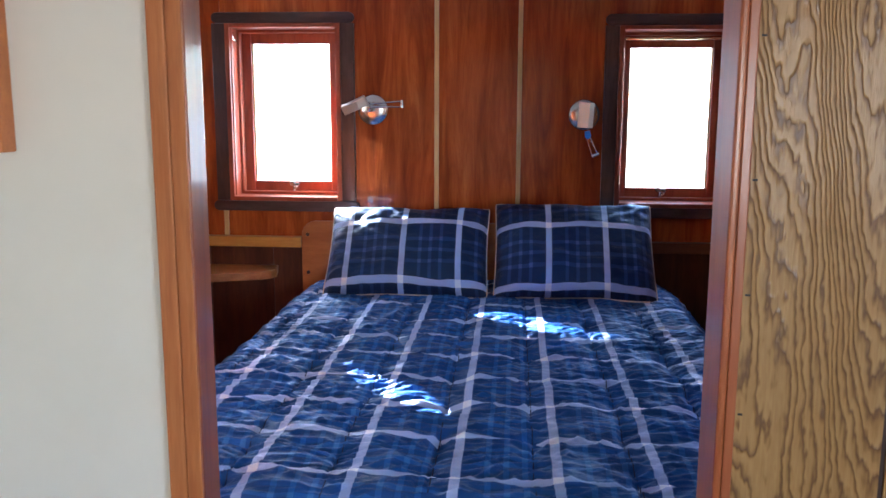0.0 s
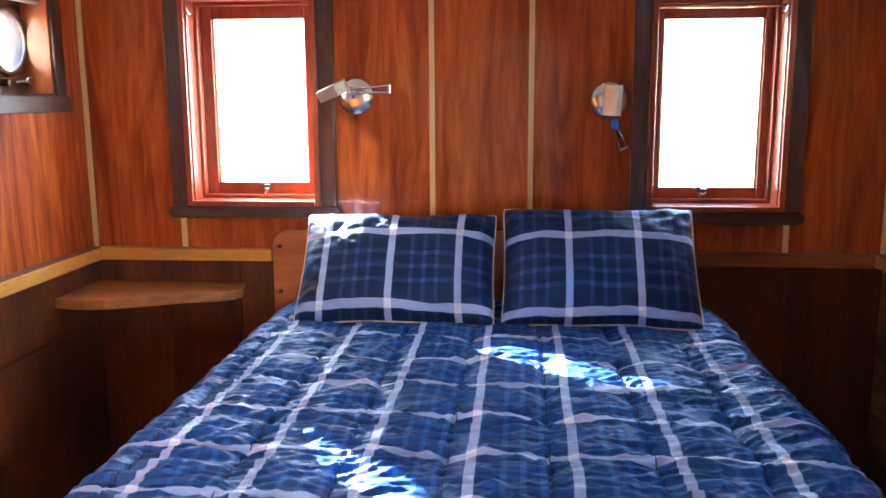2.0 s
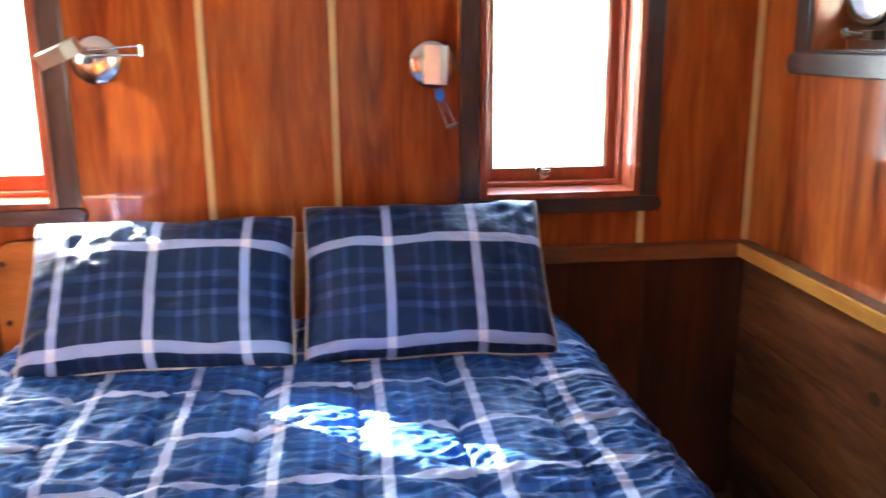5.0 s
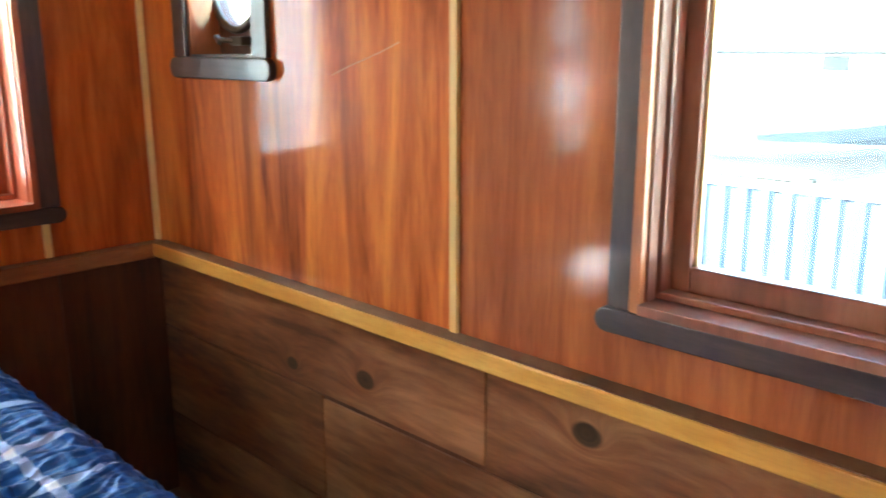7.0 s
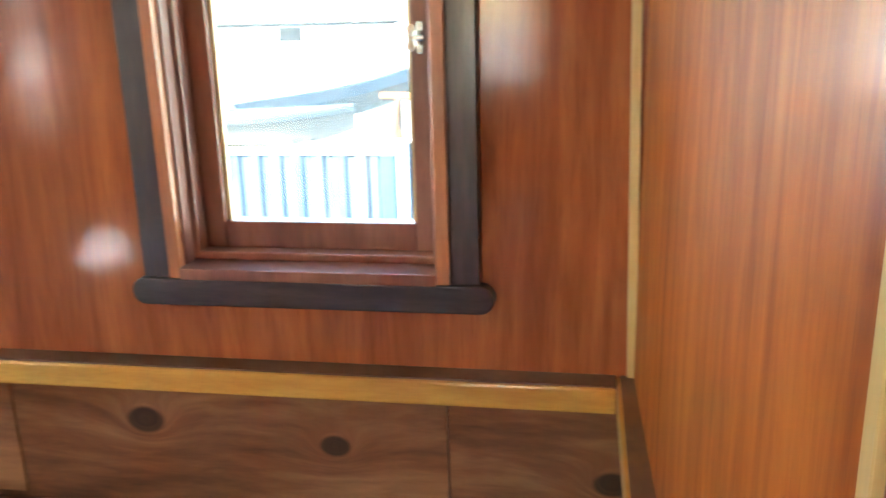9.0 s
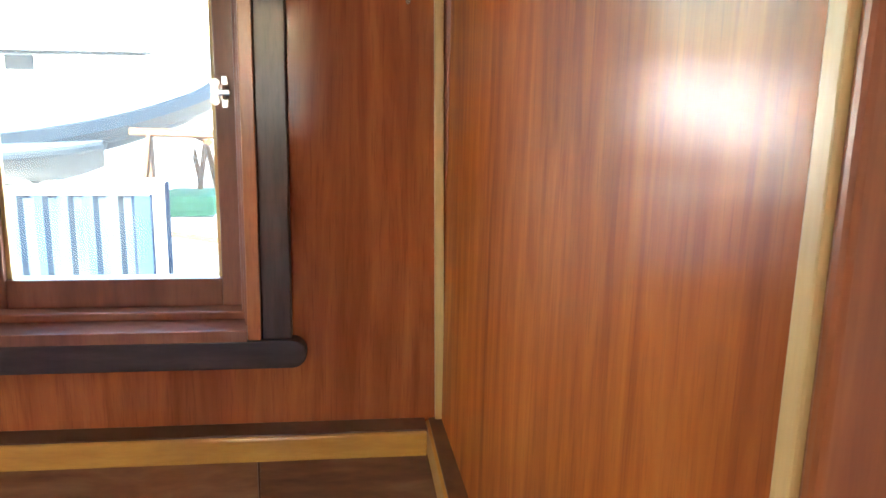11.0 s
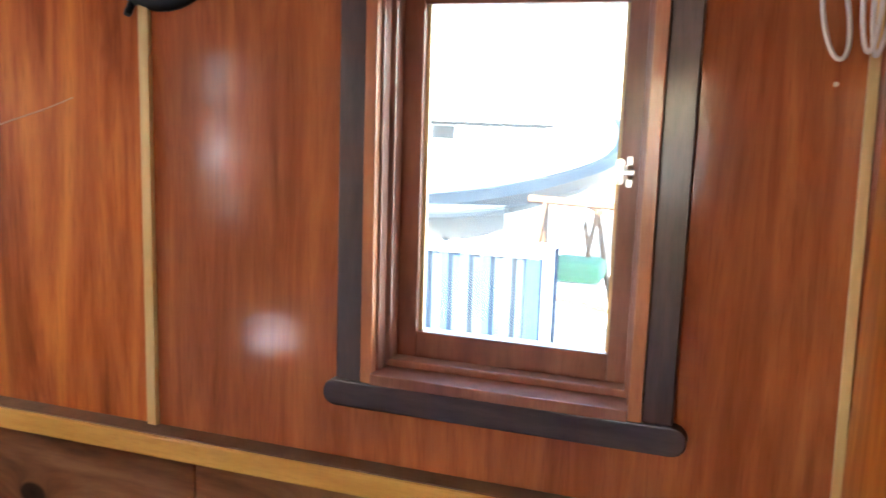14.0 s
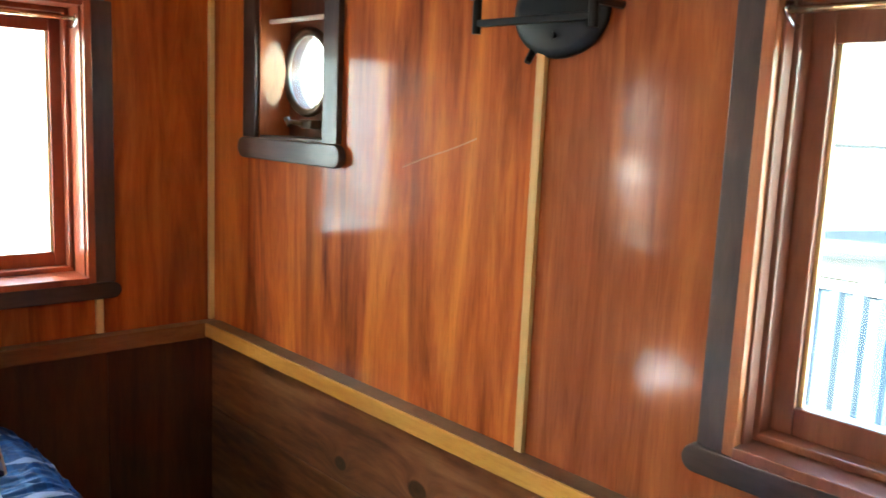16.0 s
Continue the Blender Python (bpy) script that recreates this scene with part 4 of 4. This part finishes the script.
def pillow(cx, tilt_seed, width, bars, label, low=0.0, dx_top=0.0):
    """A plump pillow leaning on the headboard, with pinched corners and a pale piped seam."""
    base = Vector((cx, 3.515, BED_Z + 0.0))
    up = Vector((dx_top, 0.322, 0.385)).normalized()
    out = Vector((0, -0.385, 0.322)).normalized()
    side = Vector((1, 0, 0))
    h = 0.488 - low
    thg = thing("pillow", base, label, "pillow", "pillows on the bed")
    nu, nv = 60, 44
    for front, nm in ((1, "front_cover"), (-1, "back_cover")):
        co, uv = [], []
        for j in range(nv):
            t = -1 + 2 * j / (nv - 1)
            for i in range(nu):
                s = -1 + 2 * i / (nu - 1)
                puff = max(0.0, (1 - abs(s) ** 3.6) * (1 - abs(t) ** 3.0)) ** 0.55
                round_s = 0.014 * (abs(s) * abs(t)) ** 9
                pinch_s = 1 - 0.03 * (1 - t * t) * abs(s) ** 3 - round_s
                pinch_t = 1 - 0.07 * (1 - s * s) * abs(t) ** 3 - 1.4 * round_s
                wob = noise.noise(Vector((s * 2.2 + tilt_seed, t * 2.0, front * 3.0)))
                fine = noise.noise(Vector((s * 7 + tilt_seed, t * 9, 2.0 + front)))
                corner = noise.noise(Vector(((s - t) * 6 + tilt_seed, (s + t) * 2, 4.0))) * abs(s * t) ** 1.5
                thick = (0.095 if front > 0 else 0.06) * puff + (0.012 * wob + 0.008 * fine + 0.028 * corner) * min(1, puff * 2)
                p = base + side * (s * width / 2 * pinch_s) + up * (h / 2 * (1 + t * pinch_t)) + out * (front * thick + 0.035)
                p += up * (0.008 * wob)
                co.append(p)
                uv.append(((s * width / 2 - bars[0]) * 0.906 + 0.012 * puff * s, (h / 2 * (1 + t) - bars[1]) * 0.79))
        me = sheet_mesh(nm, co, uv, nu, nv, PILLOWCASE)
        if front < 0:
            me.flip_normals()
        ob = new(nm, me)
        ob.parent, ob.matrix_parent_inverse = thg, Matrix.Translation(-base)
    rimpts = []
    for k in range(160):
        q = k / 160 * 4
        s, t = (-1 + 2 * q, -1) if q < 1 else (1, -1 + 2 * (q - 1)) if q < 2 else (1 - 2 * (q - 2), 1) if q < 3 else (-1, 1 - 2 * (q - 3))
        round_s = 0.014 * (abs(s) * abs(t)) ** 9
        pinch_s = 1 - 0.03 * (1 - t * t) * abs(s) ** 3 - round_s
        pinch_t = 1 - 0.07 * (1 - s * s) * abs(t) ** 3 - 1.4 * round_s
        wob = noise.noise(Vector((s * 2.2 + tilt_seed, t * 2.0, 3.0)))
        rimpts.append(base + side * (s * width / 2 * pinch_s) + up * (h / 2 * (1 + t * pinch_t) + 0.008 * wob) + out * 0.033)
    b = bmesh.new()
    tube(b, rimpts, 0.0042, 6, True)
    part("piping", b, LINEN, thg, "pale cotton seam", True)
    return thg


pillow(-0.132, 1.0, 0.712, (-0.014, 0.043), "plump navy plaid pillow with sunlit top corner", low=0.03)
pillow(0.592, 7.0, 0.69, (-0.115, 0.034), "plump navy plaid pillow with pale piped seam")

# ---- live-edge corner shelf ----
shelf_pts = [(XL + 0.003, YB - 0.004), (-0.822, YB - 0.004), (-0.802, 3.90), (-0.815, 3.85), (-0.86, 3.812), (-0.93, 3.79), (-1.01, 3.762), (-1.09, 3.72),
             (-1.17, 3.682), (-1.26, 3.645), (-1.34, 3.636), (-1.41, 3.645), (XL + 0.003, 3.655)]
b = bmesh.new()
prism(b, shelf_pts, "z", 0.762, 0.802, bevel=0.006)
solid("corner_shelf", b, SHELFWOOD, "live-edge honey wooden shelf fixed in the corner", "shelf")

# ---- reading lamps ----


def domed_plate(centre, r, normal, sx=1.0):
    b = bmesh.new()
    nrm = Vector(normal)
    q = nrm.to_track_quat("Z", "Y").to_matrix().to_4x4()
    rings = [(r, 0.0), (r, 0.006), (r * 0.97, 0.011), (r * 0.8, 0.017), (r * 0.5, 0.021), (r * 0.2, 0.0225)]
    prev = None
    n = 48
    for rr, zz in rings:
        cur = [b.verts.new(Matrix.Translation(centre) @ q @ Vector((sx * rr * math.cos(2 * math.pi * k / n), rr * math.sin(2 * math.pi * k / n), zz))) for k in range(n)]
        if prev:
            for k in range(n):
                b.faces.new((prev[k], prev[(k + 1) % n], cur[(k + 1) % n], cur[k]))
        prev = cur
    b.faces.new(prev)
    return b


def shade_box(m, w, h, d):
    """A folded metal shade, open at the front, with one slanted side."""
    b = bmesh.new()
    t = 0.003
    box(b, -w / 2, w / 2, d / 2 - t, d / 2, -h / 2, h / 2)
    box(b, -w / 2, -w / 2 + t, -d / 2, d / 2 - t, -h / 2, h / 2)
    box(b, w / 2 - t, w / 2, -d / 2, d / 2 - t, -h / 2, h / 2)
    box(b, -w / 2 + t, w / 2 - t, -d / 2, d / 2 - t, h / 2 - t, h / 2)
    prism(b, [(-w / 2, -d / 2), (w / 2, -d / 2), (w * 0.18, -d / 2 - d * 0.35)], "z", -h / 2, h / 2, bevel=0.001)
    b.transform(m)
    return b


def reading_lamp(centre, shade_m, shade_size, knuckle, arm_end, label, taped=False):
    c = Vector(centre)
    lamp = thing("reading_lamp", c, label, "wall lamp", "reading lamps over the bed")
    part("backplate", domed_plate(c, 0.072, (0, -1, 0)), NICKEL, lamp, "round brushed nickel plate", True)
    b = bmesh.new()
    k = Vector(knuckle)
    rod(b, c + Vector((0, -0.02, 0)), (c.x, k.y, c.z), 0.009, 12)
    rod(b, (c.x, k.y, c.z - 0.01), (k.x, k.y, k.z + 0.012), 0.0085, 12)
    part("stem", b, NICKEL, lamp, "", True)
    e = Vector(arm_end)
    along = (e - k).normalized()
    across = along.cross(Vector((0, 1, 0))).normalized()
    for s0, s1 in ((0.004, 0.013), (-0.008, -0.013)):
        b = bmesh.new()
        rod(b, k + across * s0, e + across * s1, 0.0035, 8)
        part("arm", b, NICKEL, lamp)
    b = bmesh.new()
    rod(b, e - across * 0.017, e + across * 0.017, 0.0075, 12)
    part("arm_joint", b, NICKEL, lamp)
    part("shade", shade_box(shade_m, *shade_size), SATIN, lamp, "folded brushed nickel shade")
    if taped:
        b = bmesh.new()
        t = k + along * 0.018 + Vector((0, -0.006, 0))
        prism(b, [(t.x - 0.014, t.z + 0.016), (t.x + 0.008, t.z + 0.02), (t.x + 0.015, t.z - 0.004), (t.x + 0.004, t.z - 0.02), (t.x - 0.012, t.z - 0.012)], "y", t.y - 0.007, t.y + 0.007, 0.002)
        part("tape", b, TAPE, lamp, "scrap of blue masking tape")
    return lamp


reading_lamp((-0.341, YB - 0.0005, 1.558), pose(-0.407, 3.875, 1.579, 12, -24, 0) @ pose(0, 0, 0, 0, 0, 0), (0.115, 0.042, 0.05),
             (-0.350, 3.9, 1.581), (-0.193, 3.9, 1.585), "brushed nickel swing-arm reading lamp turned sideways")
reading_lamp((0.648, YB - 0.0005, 1.538), pose(0.647, 3.885, 1.538, 0, 3, 0), (0.066, 0.112, 0.04),
             (0.652, 3.9, 1.466), (0.696, 3.9, 1.358), "brushed nickel reading lamp with a scrap of blue tape", True)

# black swing-arm lamp on the side wall
blk = thing("swing_arm_lamp", (XR, 2.546, 1.862), "black iron swing-arm wall lamp with oval plate", "wall lamp")
part("backplate", domed_plate((XR - 0.0005, 2.546, 1.862), 0.09, (-1, 0, 0), 1.0), BLACK, blk, "oval black plate", True)
bp = blk.children[0]
for v in bp.data.vertices:
    v.co.y = 2.546 + (v.co.y - 2.546) * 1.32
b = bmesh.new()
rod(b, (XR - 0.02, 2.546, 1.815), (XR - 0.028, 2.546, 1.815), 0.006, 12)
part("screw", b, BLACK, bp)
b = bmesh.new()
rod(b, (XR - 0.02, 2.39, 1.862), (XR - 0.1, 2.39, 1.862), 0.008, 10)
rod(b, (XR - 0.1, 2.39, 1.815), (XR - 0.1, 2.39, 1.89), 0.009, 12)
part("pivot", b, BLACK, blk)
b = bmesh.new()
box(b, XR - 0.106, XR - 0.094, 2.39, 2.68, 1.828, 1.842, bevel=0.003)
part("arm", b, BLACK, blk)
b = bmesh.new()
rod(b, (XR - 0.1, 2.68, 1.815), (XR - 0.1, 2.68, 1.90), 0.009, 12)
part("arm_joint", b, BLACK, blk)
b = bmesh.new()
box(b, XR - 0.126, XR - 0.114, 2.47, 2.685, 1.878, 1.892, bevel=0.003)
part("upper_arm", b, BLACK, blk)
b = bmesh.new()
rod(b, (XR - 0.006, 2.612, 1.788), (XR - 0.02, 2.612, 1.765), 0.007, 10)
part("cord_stub", b, BLACK, blk)

# loops of cable in the corner by the entry
cable = thing("cable_coil", (1.66, 1.36, 1.69), "loops of white cable hanging in the corner", "cable")
for c0, rw, rh, lean in ((1.375, 0.026, 0.11, 0.03), (1.34, 0.013, 0.10, 0.0), (1.33, 0.010, 0.105, -0.01)):
    b = bmesh.new()
    zt = 1.83
    pts = []
    for k in range(25):
        a = math.pi * k / 24
        pts.append((1.672 - 0.012 * math.sin(a), c0 + rw * math.cos(a) + lean * (1 - math.sin(a)) * (1 if k > 12 else 0.2), 1.802 - rh * math.sin(a)))
    pts = [(1.672, pts[0][1] - 0.004, 2.2)] + pts + [(1.676, pts[-1][1], 2.2)]
    tube(b, pts, 0.0035, 8)
    part("loop", b, CABLE, cable, "", True)

# small marks on the side wall
b = bmesh.new()
tube(b, [(XR - 0.0003, 3.015 - 0.25 * k / 8, 1.527 + 0.08 * k / 8 + 0.0015 * math.sin(k * 0.8)) for k in range(9)], 0.0012, 6)
part("scratch", b, SCRATCHED, wall_starboard, "long pale scratch in the varnish")
b = bmesh.new()
disc(b, (XR - 0.001, 1.372, 1.66), (1, 0, 0), 0.004, 0.004, 0.003, 14)
part("screw_head", b, NICKEL, wall_starboard)

# wooden picture frame on the cream wall of the saloon
pic = thing("picture_frame", (-0.63, 1.2, 1.75), "orange wooden frame hanging on the cream wall", "picture frame")
for dims in ((-0.453, -0.413, 1.503, 2.05), (-0.86, -0.82, 1.503, 2.05), (-0.82, -0.453, 1.503, 1.543), (-0.82, -0.453, 2.01, 2.05)):
    part("frame_bar", boxed(dims[0], dims[1], 1.165, 1.204, dims[2], dims[3], bevel=0.004), HEADBOARD, pic)
part("picture", boxed(-0.82, -0.453, 1.19, 1.197, 1.543, 2.01), CREAM, pic, "plain pale picture")

# ---- the boatyard outside ----
GZ = -2.15
solid("ground", boxed(-400, 400, -400, 400, GZ - 0.3, GZ), GRAVEL, "pale sunlit boatyard gravel", "ground", "structure")


def container():
    """A steel site container with trapezoid corrugations, its roof below the window."""
    x0, x1, y0, y1, zt = 7.15, 7.9, 2.98, 5.5, 0.46
    con = thing("shipping_container", (7.5, 4.2, GZ), "sun-faded blue corrugated steel container", "container")
    part("body", boxed(x0 + 0.06, x1 - 0.06, y0 + 0.06, y1 - 0.06, GZ, zt - 0.03), BLUESTEEL, con)
    part("roof", boxed(x0 - 0.01, x1 + 0.01, y0 - 0.01, y1 + 0.01, zt - 0.03, zt, bevel=0.01), HULLWHITE, con, "sun-bleached roof")
    b = bmesh.new()
    pts, pitch = [], 0.19
    y = y0 + 0.14
    while y < y1 - 0.2:
        pts += [(x0 + 0.045, y), (x0 + 0.045, y + 0.06), (x0 + 0.01, y + 0.095), (x0 + 0.01, y + 0.155)]
        y += pitch
    prism(b, [(x0 + 0.059, y0 + 0.12)] + [(px, py) for px, py in pts] + [(x0 + 0.059, y)], "z", GZ + 0.1, zt - 0.031)
    part("corrugated_side", b, BLUESTEEL, con, "streaked blue corrugated sheet")
    for k in range(7):
        x = x0 + 0.1 + k * 0.085
        part("end_rib", boxed(x, x + 0.04, y0, y0 + 0.06, GZ + 0.1, zt - 0.031, bevel=0.008), HULLWHITE, con)
    for x, y in ((x0, y0), (x1, y0), (x0, y1), (x1, y1)):
        part("corner_post", boxed(x - 0.02, x + 0.07 * (1 if x == x0 else 0.2), y - 0.02, y + 0.1, GZ, zt - 0.031, bevel=0.01), BLUEPOST, con, "deep blue corner post")


container()
for k, (y, turn) in enumerate(((3.62, 4), (3.8, -3), (3.98, 2))):
    b = boxed(-0.32, 0.36, -0.035, 0.035, 0.461, 0.5, bevel=0.004)
    b.transform(pose(7.42, y, 0, 0, 0, turn))
    solid("roof_plank", b, HULLWHITE, "short white board lying on the container roof", "plank", group="planks on the container")



def hull(name, m, length, beam, height, label, stripe, house=True, rise=0.22, skin=None):
    """A boat hull laid up on the hard: lofted sections, rubbing strake, deck and keel."""
    boat = thing(name, m.translation, label, "boat")
    n, q = 28, 12
    grid = []
    for i in range(n):
        a = i / (n - 1)
        half = beam / 2 * min(1.0, (1 - (1 - min(1, a / 0.45)) ** 2)) * (1 - 0.25 * max(0, (a - 0.6) / 0.4) ** 2)
        half = max(half, 0.02)
        sheer = height * (1 + rise * (1 - a) ** 2)
        keel = height * 0.55 * (1 - min(1, a / 0.35)) ** 2
        grid.append([(length * (0.5 - a), s * half * (k / q) ** 0.55, keel + (sheer - keel) * (k / q) ** 1.3) for s in (-1, 1) for k in (range(q, -1, -1) if s < 0 else range(1, q + 1))])
    b = bmesh.new()
    vs = [[b.verts.new(m @ Vector(p)) for p in row] for row in grid]
    for i in range(n - 1):
        for k in range(2 * q):
            b.faces.new((vs[i][k], vs[i + 1][k], vs[i + 1][k + 1], vs[i][k + 1]))
        b.faces.new((vs[i][0], vs[i][2 * q], vs[i + 1][2 * q], vs[i + 1][0]))
    b.faces.new(vs[-1])
    bmesh.ops.recalc_face_normals(b, faces=b.faces)
    part("hull", b, skin or HULLWHITE, boat, "painted hull", True)
    # side strakes; on the motor boat the wide band paints shade under the flare
    for s, idx in ((-1, 1), (1, 2 * q - 1)):
        b = bmesh.new()
        tube(b, [m @ (Vector(grid[i][idx]) + Vector((0, s * 0.02, 0))) for i in range(n)], 0.2 if stripe else 0.04, 8)
        part("strake", b, HULLSTRIPE, boat, "slate side band, flare shade on the motor boat")
    if house:
        part("cabin", prism_boat(m, length, beam, height), HULLGREY, boat, "grey deckhouse")
    return boat


def prism_boat(m, length, beam, height):
    b = bmesh.new()
    box(b, -length * 0.3, length * 0.15, -beam * 0.28, beam * 0.28, height, height + 0.75, bevel=0.08)
    b.transform(m)
    return b


hull("motor_boat", pose(12.5, 4.85, -1.55, 0, 0, -20), 6.9, 2.5, 2.3, "white boat hull laid up ashore, flare shade as a slate band", True, False, 0.4)
# white dinghy; the shade on its underside is put into the grey skin
hull("dinghy", pose(7.52, 4.35, 0.462, 0, 0, -88), 1.9, 0.7, 0.26, "small white dinghy on the container roof, greyed for its shaded underside", False, False, 0.3, HULLGREY)
# unseen yacht added to carry the sun blockers for the head windows
cruiser = hull("cruiser", pose(-6.2, 9.6, -1.6, 0, 0, 3), 13.0, 3.6, 2.4, "large white yacht added behind the cabin to block sun", True, False)
# wheelhouse shades the right head window, awning trims the left sun patch
part("wheelhouse", boxed(-3.8, -2.1, 7.75, 9.6, 0.75, 5.4, bevel=0.06), HULLWHITE, cruiser, "tall white wheelhouse added to keep sun off the right head window")
part("canopy", boxed(-5.6, -3.81, 7.6, 7.7, 4.33, 4.75, bevel=0.03), HULLWHITE, cruiser, "white awning roll added to cut the sun at the left head window")
for px, py in ((-5.5, 7.65), (-3.9, 7.65)):
    part("canopy_post", boxed(px - 0.03, px + 0.03, py - 0.03, py + 0.03, 0.7, 4.33), HULLWHITE, cruiser)


def trestle(x, y, h, turn):
    m = pose(x, y, GZ, 0, 0, turn)
    tr = thing("trestle", (x, y, GZ), "rusty steel trestle standing on the gravel", "trestle", "boatyard trestles")
    for sx in (-0.7, 0.7):
        for sy in (-0.45, 0.45):
            b = bmesh.new()
            rod(b, m @ Vector((sx * 1.1, sy, 0)), m @ Vector((sx * 0.8, 0, h)), 0.04, 6)
            part("leg", b, RUST, tr)
    b = bmesh.new()
    rod(b, m @ Vector((-0.8, 0, h)), m @ Vector((0.8, 0, h)), 0.05, 6)
    part("crossbar", b, RUST, tr)
    b = bmesh.new()
    rod(b, m @ Vector((-0.68, 0.2, h * 0.55)), m @ Vector((0.68, -0.2, h * 0.55)), 0.035, 6)
    part("brace", b, RUST, tr)


trestle(10.4, 3.12, 2.75, 75)
trestle(12.6, 3.45, 2.5, 20)
solid("storage_crate", boxed(11.5, 12.1, 3.1, 3.75, GZ, -0.6, bevel=0.02), HULLWHITE, "tall white storage crate on the gravel", "crate")
solid("tarpaulin_heap", boxed(11.45, 12.15, 3.08, 3.78, -0.599, -0.3, bevel=0.1), GREEN, "green tarpaulin bundled on a white crate", "tarpaulin")
quay = thing("white_deckhouse", (20.5, 8.0, GZ), "long white deckhouse with one grey window", "deckhouse")
part("wall", boxed(20.2, 21.5, 5.4, 16.0, GZ, 1.36), HULLWHITE, quay)
part("roof_edge", boxed(20.12, 21.6, 5.3, 16.1, 1.361, 1.44, bevel=0.01), SLATE, quay, "thin grey roof edge")
part("window", boxed(20.16, 20.199, 8.1, 8.7, 1.02, 1.34, bevel=0.01), SLATE, quay, "small slate grey window")
fence = thing("board_fence", (24, 8, GZ), "sun-bleached board fence closing the yard", "fence")
for k in range(60):
    part("fence_board", boxed(24, 24.04, -12 + k * 0.7, -11.35 + k * 0.7, GZ, GZ + 2.4 + 0.05 * (k % 3)), FENCE, fence)


def mast(x, y, h):
    ms = thing("mast", (x, y, GZ), "white yacht mast standing in the yard", "mast")
    b = bmesh.new()
    rod(b, (x, y, GZ), (x, y, h), 0.09, 12, 0.05)
    part("spar", b, HULLWHITE, ms, "", True)
    b = bmesh.new()
    rod(b, (x - 0.7, y, h * 0.6), (x + 0.7, y, h * 0.6), 0.03, 8)
    part("spreader", b, HULLWHITE, ms)


mast(2.9, 12.8, 9.0)


def boat_shed(x, y, turn, length, depth, eaves):
    """A long pale storage shed with a low pitched roof and sliding doors."""
    m = pose(x, y, GZ, 0, 0, turn)
    shed = thing("boat_shed", (x, y, GZ), "long grey shed added across the yard to block low bright sky", "shed")
    b = bmesh.new()
    box(b, -length / 2, length / 2, -depth / 2, depth / 2, 0, eaves)
    b.transform(m)
    part("wall", b, HULLGREY, shed)
    b = bmesh.new()
    prism(b, [(-depth / 2 - 0.5, eaves), (depth / 2 + 0.5, eaves), (0, eaves + 2.0)], "x", -length / 2 - 0.4, length / 2 + 0.4)
    b.transform(m)
    part("roof", b, FENCE, shed, "weathered low roof")
    for k in range(4):
        b = bmesh.new()
        u = -length / 2 + length * (k + 0.5) / 4
        box(b, u - 2.0, u + 2.0, -depth / 2 - 0.06, -depth / 2 - 0.004, 0.05, eaves * 0.7)
        b.transform(m)
        part("sliding_door", b, FENCE, shed)


# unseen shed, added to hide the bright low sky from the varnish reflections
boat_shed(-46, 36, 52, 46, 10, 7.0)
